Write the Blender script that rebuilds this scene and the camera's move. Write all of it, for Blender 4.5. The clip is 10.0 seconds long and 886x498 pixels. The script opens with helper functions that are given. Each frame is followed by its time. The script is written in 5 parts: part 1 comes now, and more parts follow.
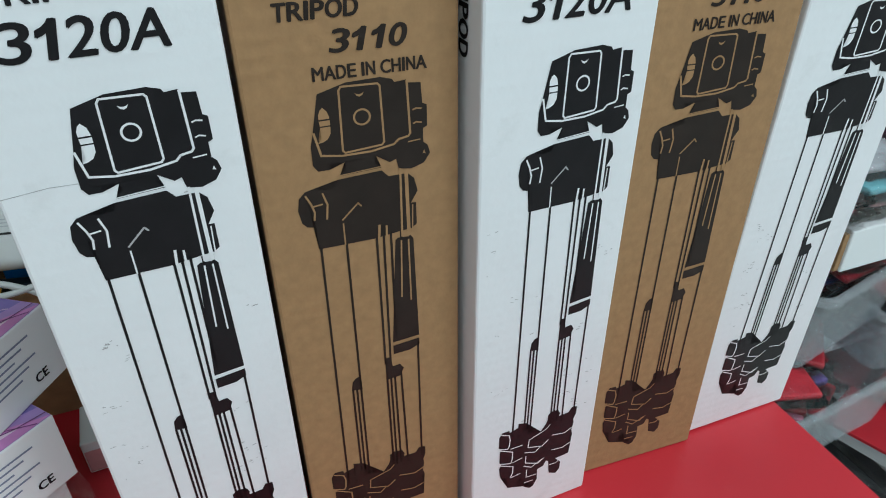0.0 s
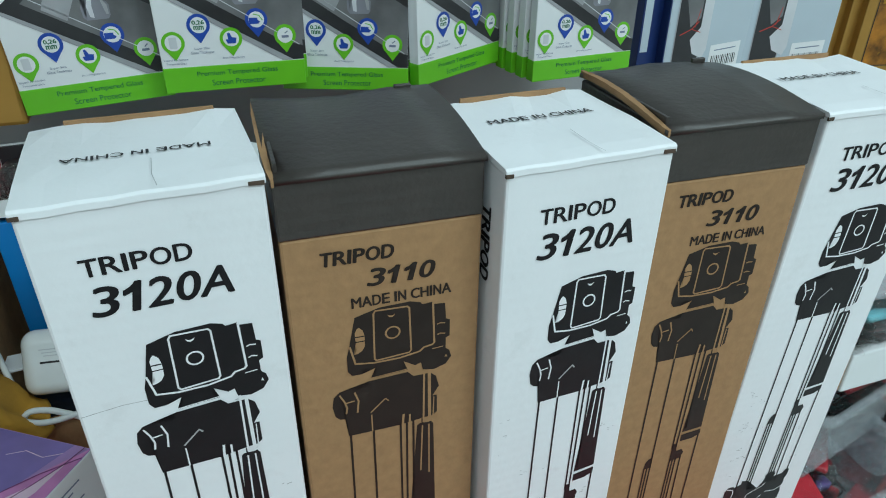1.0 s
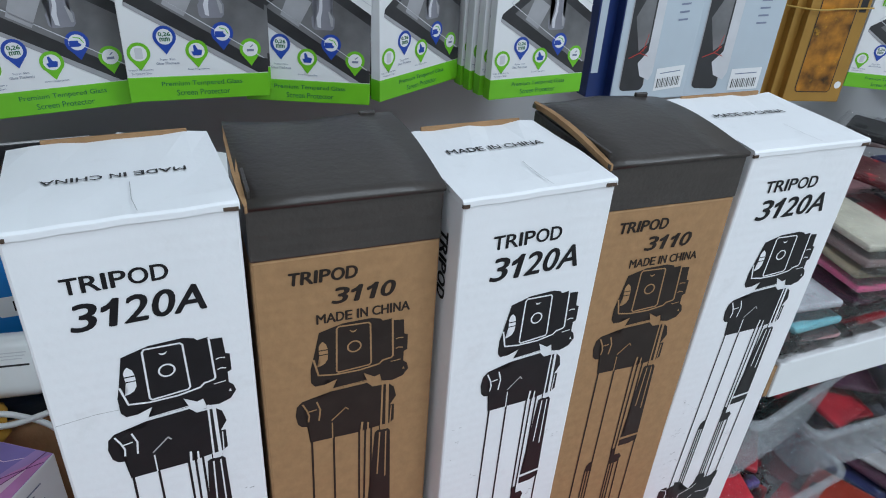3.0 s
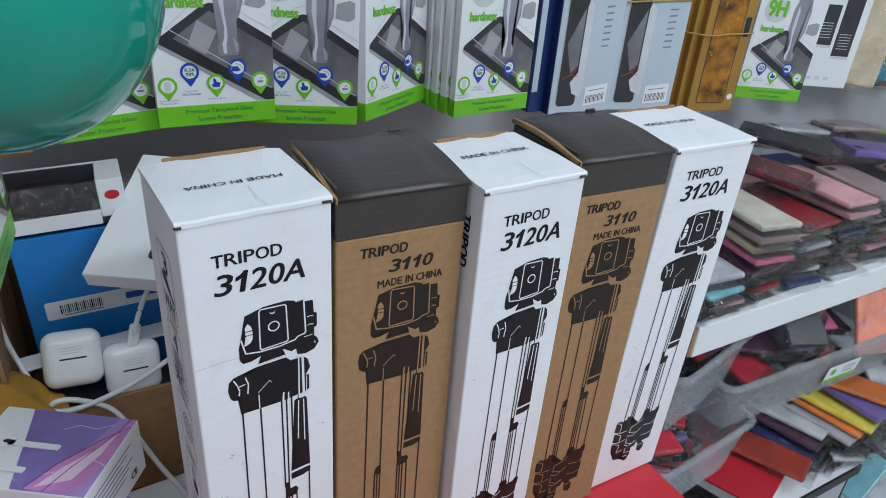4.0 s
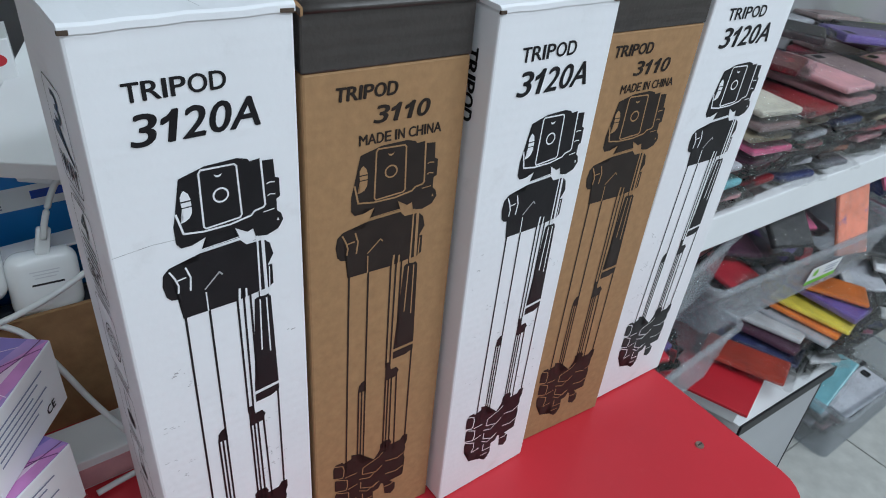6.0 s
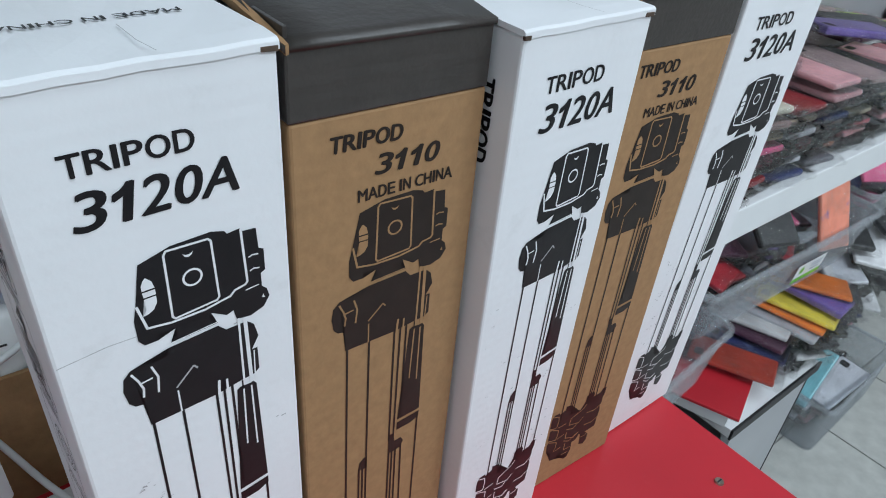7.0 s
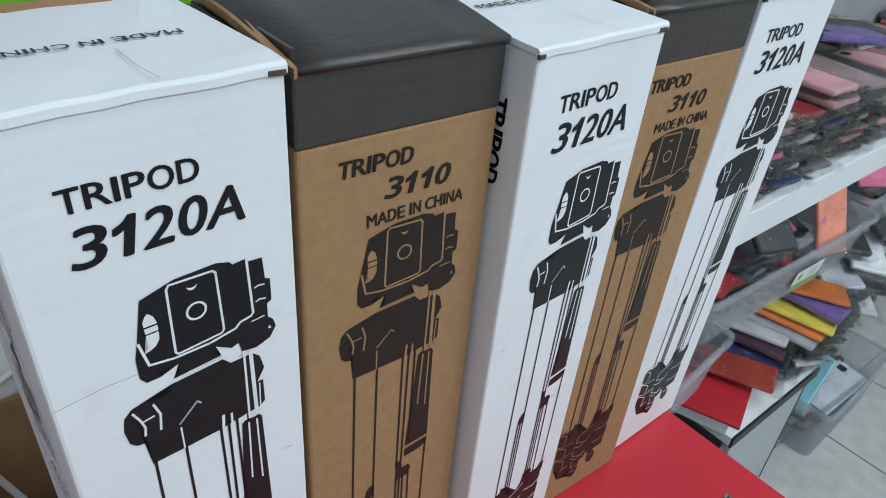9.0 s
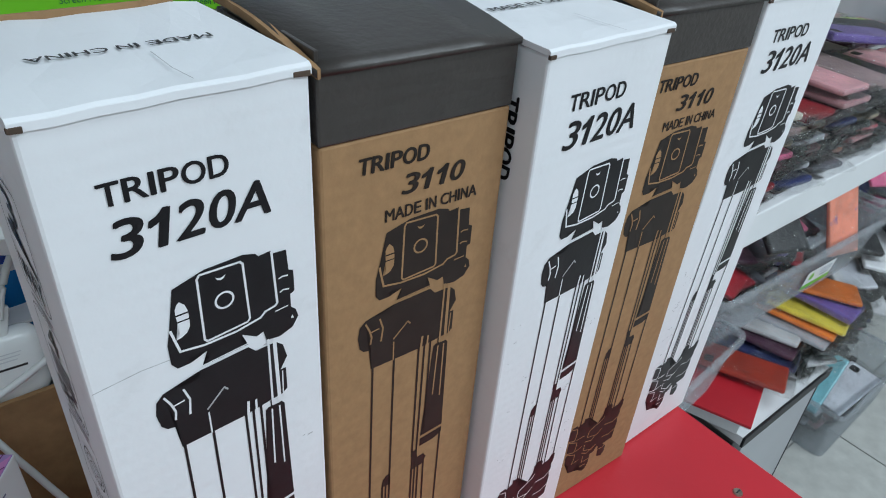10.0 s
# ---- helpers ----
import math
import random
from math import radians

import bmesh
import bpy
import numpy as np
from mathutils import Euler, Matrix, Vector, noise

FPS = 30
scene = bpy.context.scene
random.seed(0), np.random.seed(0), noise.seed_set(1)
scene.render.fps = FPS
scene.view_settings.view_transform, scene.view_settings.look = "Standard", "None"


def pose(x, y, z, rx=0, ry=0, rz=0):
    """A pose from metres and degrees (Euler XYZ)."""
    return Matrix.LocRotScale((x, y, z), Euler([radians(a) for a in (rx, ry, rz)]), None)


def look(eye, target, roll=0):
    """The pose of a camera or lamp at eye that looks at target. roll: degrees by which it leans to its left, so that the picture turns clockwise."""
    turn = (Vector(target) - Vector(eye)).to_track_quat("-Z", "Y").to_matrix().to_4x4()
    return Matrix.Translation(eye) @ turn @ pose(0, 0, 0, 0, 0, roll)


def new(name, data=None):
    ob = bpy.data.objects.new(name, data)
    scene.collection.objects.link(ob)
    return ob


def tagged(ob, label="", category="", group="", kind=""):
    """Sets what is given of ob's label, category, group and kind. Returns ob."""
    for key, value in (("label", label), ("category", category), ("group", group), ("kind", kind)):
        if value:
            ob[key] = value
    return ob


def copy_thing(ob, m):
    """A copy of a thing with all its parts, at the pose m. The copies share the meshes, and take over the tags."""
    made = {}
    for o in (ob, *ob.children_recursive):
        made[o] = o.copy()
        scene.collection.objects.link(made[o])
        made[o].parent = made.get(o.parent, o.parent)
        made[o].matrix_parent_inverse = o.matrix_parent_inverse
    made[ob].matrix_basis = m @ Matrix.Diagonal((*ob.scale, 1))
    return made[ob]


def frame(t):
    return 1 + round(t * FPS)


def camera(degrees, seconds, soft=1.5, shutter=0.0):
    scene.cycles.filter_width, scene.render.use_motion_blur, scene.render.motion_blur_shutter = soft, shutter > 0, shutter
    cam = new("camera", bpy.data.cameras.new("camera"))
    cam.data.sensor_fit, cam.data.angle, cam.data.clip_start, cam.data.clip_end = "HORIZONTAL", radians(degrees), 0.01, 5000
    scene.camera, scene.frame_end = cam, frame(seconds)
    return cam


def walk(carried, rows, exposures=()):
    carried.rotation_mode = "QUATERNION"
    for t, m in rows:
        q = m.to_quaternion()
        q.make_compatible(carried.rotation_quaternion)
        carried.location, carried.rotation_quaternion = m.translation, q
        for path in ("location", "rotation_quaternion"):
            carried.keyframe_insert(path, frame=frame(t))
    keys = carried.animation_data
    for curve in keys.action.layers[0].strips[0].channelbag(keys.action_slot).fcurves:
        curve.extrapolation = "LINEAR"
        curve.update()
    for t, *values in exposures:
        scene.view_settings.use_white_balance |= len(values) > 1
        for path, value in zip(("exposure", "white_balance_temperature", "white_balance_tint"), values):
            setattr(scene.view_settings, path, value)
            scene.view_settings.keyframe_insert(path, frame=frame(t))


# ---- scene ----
cam = camera(65.8, 10.0, soft=1.0)
PATH = [
    (0, (0.075, -0.27, 0.413), (0.675, 1.299, -0.672), -0.8),
    (0.5, (0.078, -0.263, 0.456), (0.668, 1.36, -0.552), -0.4),
    (1, (0.075, -0.26, 0.505), (0.656, 1.372, -0.495), 0.5),
    (1.5, (0.074, -0.27, 0.508), (0.671, 1.342, -0.513), 1.0),
    (2, (0.064, -0.262, 0.499), (0.672, 1.329, -0.55), 2.2),
    (2.5, (0.049, -0.243, 0.499), (0.637, 1.354, -0.552), 3.5),
    (3, (0.066, -0.274, 0.528), (0.773, 1.307, -0.472), 3.9),
    (3.2, (0.058, -0.295, 0.543), (0.84, 1.26, -0.442), 4.6),
    (4.3, (-0.077, -0.373, 0.567), (0.898, 1.107, -0.36), 4.7),
    (4.5, (-0.083, -0.384, 0.57), (0.929, 1.076, -0.348), 5.0),
    (5, (-0.082, -0.382, 0.542), (0.948, 1.033, -0.425), 5.3),
    (5.2, (-0.075, -0.368, 0.523), (0.921, 1.046, -0.481), 5.1),
    (6.3, (-0.018, -0.245, 0.464), (1.017, 1.049, -0.656), 4.9),
    (6.5, (-0.014, -0.23, 0.466), (1.051, 1.042, -0.651), 4.8),
    (7, (-0.01, -0.207, 0.465), (1.078, 1.05, -0.647), 5.3),
    (7.5, (-0.012, -0.193, 0.462), (1.08, 1.056, -0.655), 5.5),
    (8, (-0.009, -0.19, 0.462), (1.094, 1.053, -0.65), 5.6),
    (8.5, (-0.01, -0.188, 0.462), (1.093, 1.06, -0.645), 5.4),
    (9, (-0.008, -0.191, 0.466), (1.101, 1.058, -0.634), 5.2),
    (9.5, (-0.011, -0.194, 0.468), (1.088, 1.064, -0.631), 4.9),
    (10, (-0.017, -0.199, 0.469), (1.07, 1.073, -0.627), 4.5),
]
# the film's camera settles its white balance on the way: (seconds, stops, kelvin, tint)
WHITE = [(0.0, -0.10, 6500, 1), (0.5, -0.10, 6450, -2), (1.0, -0.12, 6350, -4), (1.5, -0.12, 6320, 1), (2.0, -0.10, 6350, 9), (2.5, -0.10, 6330, 10), (3.0, -0.12, 6400, 11), (4.5, -0.14, 6450, 12), (6.5, -0.11, 6430, 10), (10.0, -0.11, 6400, 8)]
walk(cam, [(t, look(eye, target, roll)) for t, eye, target, roll in PATH], WHITE)

# ---- light ----
world = bpy.data.worlds.new("shop_world")
scene.world = world
world.use_nodes = True
world.node_tree.nodes["Background"].inputs[0].default_value = (0.9, 0.95, 1.0, 1)
world.node_tree.nodes["Background"].inputs[1].default_value = 0.15
for lx, ly, power in ((-0.2, -1.5, 17), (1.5, -1.4, 40), (0.6, -0.5, 10)):
    lamp = bpy.data.lights.new("ceiling_lamp", "AREA")
    lamp.shape, lamp.size, lamp.size_y, lamp.energy, lamp.color = "RECTANGLE", 1.2, 0.3, power, (0.785, 0.902, 1.0)
    new("ceiling_lamp", lamp).matrix_world = pose(lx, ly, 1.83)


# ---- materials ----
def pm(name, col, rough=0.5, metal=0.0, var=0.08, scale=30, bump=0.0, bscale=300, stain=0.0, stain_col=(0.3, 0.27, 0.24), stain_scale=9, island=0.0, ribs=0.0, spec=0.5):
    """A painted or raw surface with grain, a broad mottling, optional stains and ribs."""
    m = bpy.data.materials.new(name)
    m.use_nodes = True
    nt = m.node_tree
    N, L = nt.nodes, nt.links
    b = N["Principled BSDF"]
    b.inputs["Roughness"].default_value, b.inputs["Metallic"].default_value = rough, metal
    b.inputs["Specular IOR Level"].default_value = spec
    tc = N.new("ShaderNodeTexCoord")
    n1 = N.new("ShaderNodeTexNoise")
    n1.inputs["Scale"].default_value, n1.inputs["Detail"].default_value = scale, 6
    L.new(tc.outputs["Object"], n1.inputs["Vector"])
    r = N.new("ShaderNodeValToRGB")
    r.color_ramp.elements[0].position, r.color_ramp.elements[1].position = 0.3, 0.7
    r.color_ramp.elements[0].color = (*[c * (1 - var) for c in col], 1)
    r.color_ramp.elements[1].color = (*[min(1, c * (1 + var)) for c in col], 1)
    L.new(n1.outputs["Fac"], r.inputs["Fac"])
    out = r.outputs["Color"]
    if stain:
        n2 = N.new("ShaderNodeTexNoise")
        n2.inputs["Scale"].default_value, n2.inputs["Detail"].default_value, n2.inputs["Roughness"].default_value = stain_scale, 8, 0.7
        L.new(tc.outputs["Object"], n2.inputs["Vector"])
        r2 = N.new("ShaderNodeValToRGB")
        r2.color_ramp.elements[0].position, r2.color_ramp.elements[1].position = 0.58, 0.75
        r2.color_ramp.elements[0].color, r2.color_ramp.elements[1].color = (0, 0, 0, 1), (stain, stain, stain, 1)
        L.new(n2.outputs["Fac"], r2.inputs["Fac"])
        mx = N.new("ShaderNodeMix")
        mx.data_type = "RGBA"
        L.new(r2.outputs["Color"], mx.inputs["Factor"])
        L.new(out, mx.inputs["A"])
        mx.inputs["B"].default_value = (*stain_col, 1)
        out = mx.outputs["Result"]
    if island:
        oi = N.new("ShaderNodeObjectInfo")
        hs = N.new("ShaderNodeHueSaturation")
        mr = N.new("ShaderNodeMapRange")
        mr.inputs["To Min"].default_value, mr.inputs["To Max"].default_value = 1 - island, 1 + island
        L.new(oi.outputs["Random"], mr.inputs["Value"])
        L.new(mr.outputs["Result"], hs.inputs["Value"])
        L.new(out, hs.inputs["Color"])
        out = hs.outputs["Color"]
    L.new(out, b.inputs["Base Color"])
    if bump or ribs:
        bp = N.new("ShaderNodeBump")
        bp.inputs["Distance"].default_value = 0.001
        bp.inputs["Strength"].default_value = max(bump, ribs)
        n3 = N.new("ShaderNodeTexNoise")
        n3.inputs["Scale"].default_value, n3.inputs["Detail"].default_value = bscale, 4
        L.new(tc.outputs["Object"], n3.inputs["Vector"])
        h = n3.outputs["Fac"]
        if ribs:
            w = N.new("ShaderNodeTexWave")
            w.wave_type, w.bands_direction = "BANDS", "Z"
            w.inputs["Scale"].default_value, w.inputs["Distortion"].default_value = 45, 1.0
            L.new(tc.outputs["Object"], w.inputs["Vector"])
            ad = N.new("ShaderNodeMath")
            ad.operation = "MULTIPLY_ADD"
            ad.inputs[1].default_value = 0.5
            L.new(w.outputs["Fac"], ad.inputs[0])
            L.new(h, ad.inputs[2])
            h = ad.outputs[0]
        L.new(h, bp.inputs["Height"])
        L.new(bp.outputs["Normal"], b.inputs["Normal"])
    return m


def clear(name, tint=(1, 1, 1), gloss=0.16, rough=0.12, haze=0.0, crinkle=0.0):
    """Thin clear plastic: mostly see-through, part glossy, part milky."""
    m = bpy.data.materials.new(name)
    m.use_nodes = True
    nt = m.node_tree
    N, L = nt.nodes, nt.links
    N.remove(N["Principled BSDF"])
    t, g, d = N.new("ShaderNodeBsdfTransparent"), N.new("ShaderNodeBsdfGlossy"), N.new("ShaderNodeBsdfDiffuse")
    t.inputs[0].default_value, g.inputs["Roughness"].default_value = (*tint, 1), rough
    d.inputs[0].default_value = (0.8, 0.82, 0.84, 1)
    tc, n = N.new("ShaderNodeTexCoord"), N.new("ShaderNodeTexNoise")
    n.inputs["Scale"].default_value, n.inputs["Detail"].default_value = 110, 3
    L.new(tc.outputs["Object"], n.inputs["Vector"])
    bp = N.new("ShaderNodeBump")
    bp.inputs["Strength"].default_value, bp.inputs["Distance"].default_value = 1.0, 0.012
    high = n.outputs["Fac"]
    if crinkle:
        # sharp creases between flat facets; gloss is raised along them to force glints
        vo, ve, add, ramp = N.new("ShaderNodeTexVoronoi"), N.new("ShaderNodeTexVoronoi"), N.new("ShaderNodeMath"), N.new("ShaderNodeValToRGB")
        ve.feature = "DISTANCE_TO_EDGE"
        warp = N.new("ShaderNodeVectorMath")
        warp.operation = "MULTIPLY_ADD"
        warp.inputs[1].default_value = (0.02, 0.02, 0.02)
        L.new(n.outputs["Color"], warp.inputs[0])
        L.new(tc.outputs["Object"], warp.inputs[2])
        for v in (vo, ve):
            v.inputs["Scale"].default_value = 34
            L.new(warp.outputs[0], v.inputs["Vector"])
        add.operation = "ADD"
        L.new(vo.outputs["Distance"], add.inputs[0])
        L.new(n.outputs["Fac"], add.inputs[1])
        high = add.outputs[0]
        ramp.color_ramp.elements[0].position, ramp.color_ramp.elements[1].position = 0.0, 0.10
        ramp.color_ramp.elements[0].color, ramp.color_ramp.elements[1].color = (crinkle,) * 3 + (1,), (0, 0, 0, 1)
        L.new(ve.outputs["Distance"], ramp.inputs["Fac"])
    L.new(high, bp.inputs["Height"])
    L.new(bp.outputs["Normal"], g.inputs["Normal"])
    a, c = N.new("ShaderNodeMixShader"), N.new("ShaderNodeMixShader")
    a.inputs[0].default_value = haze
    fr, gain = N.new("ShaderNodeLayerWeight"), N.new("ShaderNodeMath")
    fr.inputs["Blend"].default_value = 0.22
    L.new(bp.outputs["Normal"], fr.inputs["Normal"])
    gain.operation, gain.use_clamp = "MULTIPLY_ADD", True
    gain.inputs[1].default_value, gain.inputs[2].default_value = gloss, 0.02 if crinkle else 0.05
    L.new(fr.outputs["Facing"], gain.inputs[0])
    share = gain.outputs[0]
    if crinkle:
        plus = N.new("ShaderNodeMath")
        plus.use_clamp = True
        L.new(share, plus.inputs[0])
        L.new(ramp.outputs["Color"], plus.inputs[1])
        share = plus.outputs[0]
    L.new(share, c.inputs[0])
    L.new(t.outputs[0], a.inputs[1])
    L.new(d.outputs[0], a.inputs[2])
    L.new(a.outputs[0], c.inputs[1])
    L.new(g.outputs[0], c.inputs[2])
    L.new(c.outputs[0], N["Material Output"].inputs[0])
    return m


def glow(name, col, strength):
    m = bpy.data.materials.new(name)
    m.use_nodes = True
    b = m.node_tree.nodes["Principled BSDF"]
    b.inputs["Emission Color"].default_value, b.inputs["Emission Strength"].default_value = (*col, 1), strength
    return m


WHITE_CARD = pm("white_cardboard", (0.80, 0.81, 0.83), 0.55, var=0.03, scale=12, bump=0.12, bscale=220, stain=0.14, stain_scale=30, ribs=0.13)
KRAFT = pm("kraft_cardboard", (0.345, 0.196, 0.090), 0.75, var=0.10, scale=160, bump=0.15, bscale=400, stain=0.22, stain_col=(0.27, 0.15, 0.07), stain_scale=25, ribs=0.12)
KRAFT_RAW = pm("raw_cardboard", (0.33, 0.19, 0.09), 0.85, var=0.15, scale=80, bump=0.3, stain=0.2, stain_col=(0.2, 0.11, 0.05))
DARK_CARD = pm("dark_printed_cardboard", (0.042, 0.035, 0.031), 0.38, spec=0.55, var=0.12, scale=60, bump=0.12, bscale=250, stain=0.25, stain_col=(0.07, 0.06, 0.052), stain_scale=40, ribs=0.35)
INK = pm("black_ink", (0.007, 0.006, 0.008), 0.38, var=0.2, scale=80, bump=0.05, stain=0.10, stain_col=(0.06, 0.06, 0.06), stain_scale=90, spec=0.3)
INK_BROWN = pm("dark_brown_ink", (0.020, 0.013, 0.010), 0.45, spec=0.3, var=0.2, scale=80, stain=0.2, stain_col=(0.06, 0.04, 0.03), stain_scale=90)
INK_GREY = pm("grey_ink_lines", (0.42, 0.42, 0.43), 0.5, var=0.05)
GAP_SHADE = pm("painted_gap_shade", (0.07, 0.045, 0.03), 0.8, var=0.3)
SCUFF = pm("scuff_marks", (0.42, 0.42, 0.43), 0.7, var=0.3, scale=200)
RED = pm("red_lacquer", (0.52, 0.022, 0.035), 0.38, var=0.06, scale=6, bump=0.03, bscale=150, stain=0.15, stain_col=(0.6, 0.10, 0.10), stain_scale=60)
RED_EDGE = pm("dark_red_edge", (0.25, 0.015, 0.02), 0.5)
STEEL = pm("dull_steel", (0.35, 0.30, 0.25), 0.4, metal=0.9, var=0.2, scale=200)
WHITE_PAINT = pm("white_laminate", (0.80, 0.81, 0.82), 0.35, var=0.03, scale=8, stain=0.12, stain_scale=14)
GREY_PANEL = pm("grey_laminate", (0.42, 0.43, 0.44), 0.3, var=0.05, scale=5, bump=0.03, stain=0.1, stain_scale=6)
GREY_BOARD = pm("grey_board", (0.45, 0.46, 0.48), 0.4, var=0.04, scale=7)
BLACK_EDGE = pm("black_edging", (0.02, 0.02, 0.022), 0.5)
WALL = pm("plaster_wall", (0.7, 0.7, 0.69), 0.8, var=0.04, scale=5, bump=0.1)
CEIL = pm("ceiling_paint", (0.8, 0.8, 0.8), 0.9, var=0.03)
FLOOR = pm("worn_floor_tile", (0.50, 0.50, 0.47), 0.45, var=0.12, scale=25, stain=0.35, stain_col=(0.33, 0.32, 0.30), stain_scale=7)
GROUT = pm("floor_grout", (0.36, 0.36, 0.34), 0.9)
CARD_WHITE = pm("glossy_white_card", (0.80, 0.81, 0.82), 0.3, var=0.02)
GREEN = pm("bright_green_print", (0.16, 0.52, 0.02), 0.35, var=0.05)
GREEN_INK = pm("dark_green_lettering", (0.015, 0.14, 0.06), 0.4)
BLUE_INK = pm("royal_blue_print", (0.02, 0.07, 0.40), 0.35)
PALE_INK = pm("pale_grey_print", (0.62, 0.63, 0.66), 0.4)
CAPTION_INK = pm("slate_caption_ink", (0.20, 0.23, 0.33), 0.5)
PHONE_INK = pm("black_phone_print", (0.035, 0.035, 0.038), 0.3, var=0.3, scale=25)
SCREEN_INK = pm("grey_screen_print", (0.17, 0.17, 0.175), 0.3, var=0.45, scale=18)
RIM_INK = pm("silver_rim_print", (0.36, 0.36, 0.38), 0.35, var=0.15)
HAMMER_INK = pm("hammer_grey_print", (0.27, 0.27, 0.31), 0.3, var=0.2, scale=20)
HAMMER_LIT = pm("hammer_light_print", (0.62, 0.62, 0.66), 0.3, var=0.1)
NAVY = pm("navy_card", (0.012, 0.03, 0.13), 0.35)
ICE = pm("ice_grey_card", (0.50, 0.57, 0.63), 0.25, var=0.05, scale=10)
GOLD = pm("gold_card", (0.42, 0.23, 0.05), 0.32, metal=0.35, var=0.12, scale=15)
GOLD_DARK = pm("amber_picture_print", (0.30, 0.12, 0.01), 0.4, var=0.9, scale=45, stain=0.9, stain_col=(0.75, 0.42, 0.02), stain_scale=60)
RED_INK = pm("red_print", (0.5, 0.05, 0.04), 0.4)
TEAL = pm("teal_rubber", (0.0, 0.27, 0.20), 0.07, var=0.10, scale=9, stain=0.15, stain_col=(0.02, 0.42, 0.34), stain_scale=8)
BLUE_CARD = pm("bright_blue_card", (0.01, 0.20, 0.56), 0.4, var=0.08, scale=12)
PLASTIC_WHITE = pm("white_glossy_plastic", (0.80, 0.82, 0.82), 0.18, var=0.02)
CABLE = pm("white_cable_rubber", (0.72, 0.74, 0.74), 0.4, var=0.04)
CLOTH = pm("mustard_cloth", (0.42, 0.22, 0.025), 0.9, var=0.25, scale=30, bump=0.4, bscale=250)
LILAC = pm("lilac_print", (0.42, 0.26, 0.58), 0.35, var=0.25, scale=14)
VIOLET = pm("violet_print", (0.24, 0.18, 0.50), 0.35, var=0.45, scale=9, stain=0.6, stain_col=(0.55, 0.42, 0.75), stain_scale=14)
MAGENTA = pm("magenta_print", (0.62, 0.24, 0.55), 0.35, var=0.3, scale=20)
PINK_PALE = pm("pale_pink_print", (0.80, 0.60, 0.74), 0.35, var=0.12, scale=25)
PLUM = pm("plum_print", (0.16, 0.03, 0.16), 0.35)
BAG = clear("clear_wrap", gloss=0.16, rough=0.03, haze=0.0, crinkle=0.06)
FOLD = clear("crinkled_bag_end", gloss=0.14, rough=0.03, haze=0.0, crinkle=0.045)
BIN = clear("milky_bin_plastic", (0.93, 0.95, 0.97), gloss=0.22, rough=0.14, haze=0.16)
WINDOW = clear("clear_window_film", gloss=0.2, rough=0.05)
RUBBER_BAND = pm("tan_rubber_band", (0.45, 0.28, 0.06), 0.6)
HUES = {
    "rose": (0.46, 0.10, 0.13), "blush": (0.66, 0.34, 0.36), "black": (0.018, 0.018, 0.02), "navy": (0.03, 0.04, 0.12), "plum": (0.10, 0.04, 0.07),
    "silver": (0.55, 0.56, 0.60), "wine": (0.26, 0.012, 0.02), "sand": (0.62, 0.52, 0.36), "aqua": (0.22, 0.52, 0.58), "purple": (0.16, 0.11, 0.34),
    "orange": (0.75, 0.20, 0.04), "yellow": (0.72, 0.58, 0.08), "red": (0.60, 0.04, 0.06), "hotpink": (0.80, 0.16, 0.32), "coral": (0.85, 0.13, 0.14),
    "lime": (0.42, 0.60, 0.03), "petrol": (0.01, 0.24, 0.32), "white": (0.75, 0.75, 0.76), "taupe": (0.34, 0.25, 0.24), "copper": (0.75, 0.38, 0.28), "peach": (0.85, 0.30, 0.20), "floral": (0.07, 0.006, 0.010), "rust": (0.30, 0.035, 0.02), "cream": (0.72, 0.68, 0.56), "grey": (0.16, 0.16, 0.18)}
PATTERN = {"rust": (0.12, 0.02, 0.015), "floral": (0.75, 0.02, 0.05), "peach": (0.06, 0.12, 0.40), "purple": (0.05, 0.03, 0.12), "rose": (0.25, 0.04, 0.06), "wine": (0.03, 0.008, 0.01), "hotpink": (0.75, 0.5, 0.55), "navy": (0.25, 0.3, 0.5), "taupe": (0.5, 0.42, 0.4), "sand": (0.45, 0.3, 0.12), "silver": (0.3, 0.3, 0.32)}
CASE = {k: pm(k + "_case_shell", c, 0.14 if k == "copper" else 0.3, var=0.18, scale=25, island=0.25, metal=0.8 if k == "copper" else 0.0,
              stain=0.9 if k in PATTERN else 0.0, stain_col=PATTERN.get(k, (0, 0, 0)), stain_scale=38) for k, c in HUES.items()}


# ---- mesh helpers ----
def part(name, bm, mat, parent=None, label="", at=None):
    me = bpy.data.meshes.new(name)
    bm.to_mesh(me)
    bm.free()
    me.materials.append(mat)
    ob = new(name, me)
    ob.parent = parent
    if at is not None:
        ob.matrix_basis = at
    return tagged(ob, label)


def thing(name, at, label, category, group=""):
    return_ob = new(name)
    return_ob.empty_display_size = 0.05
    return_ob.matrix_basis = at
    return tagged(return_ob, label, category, group)


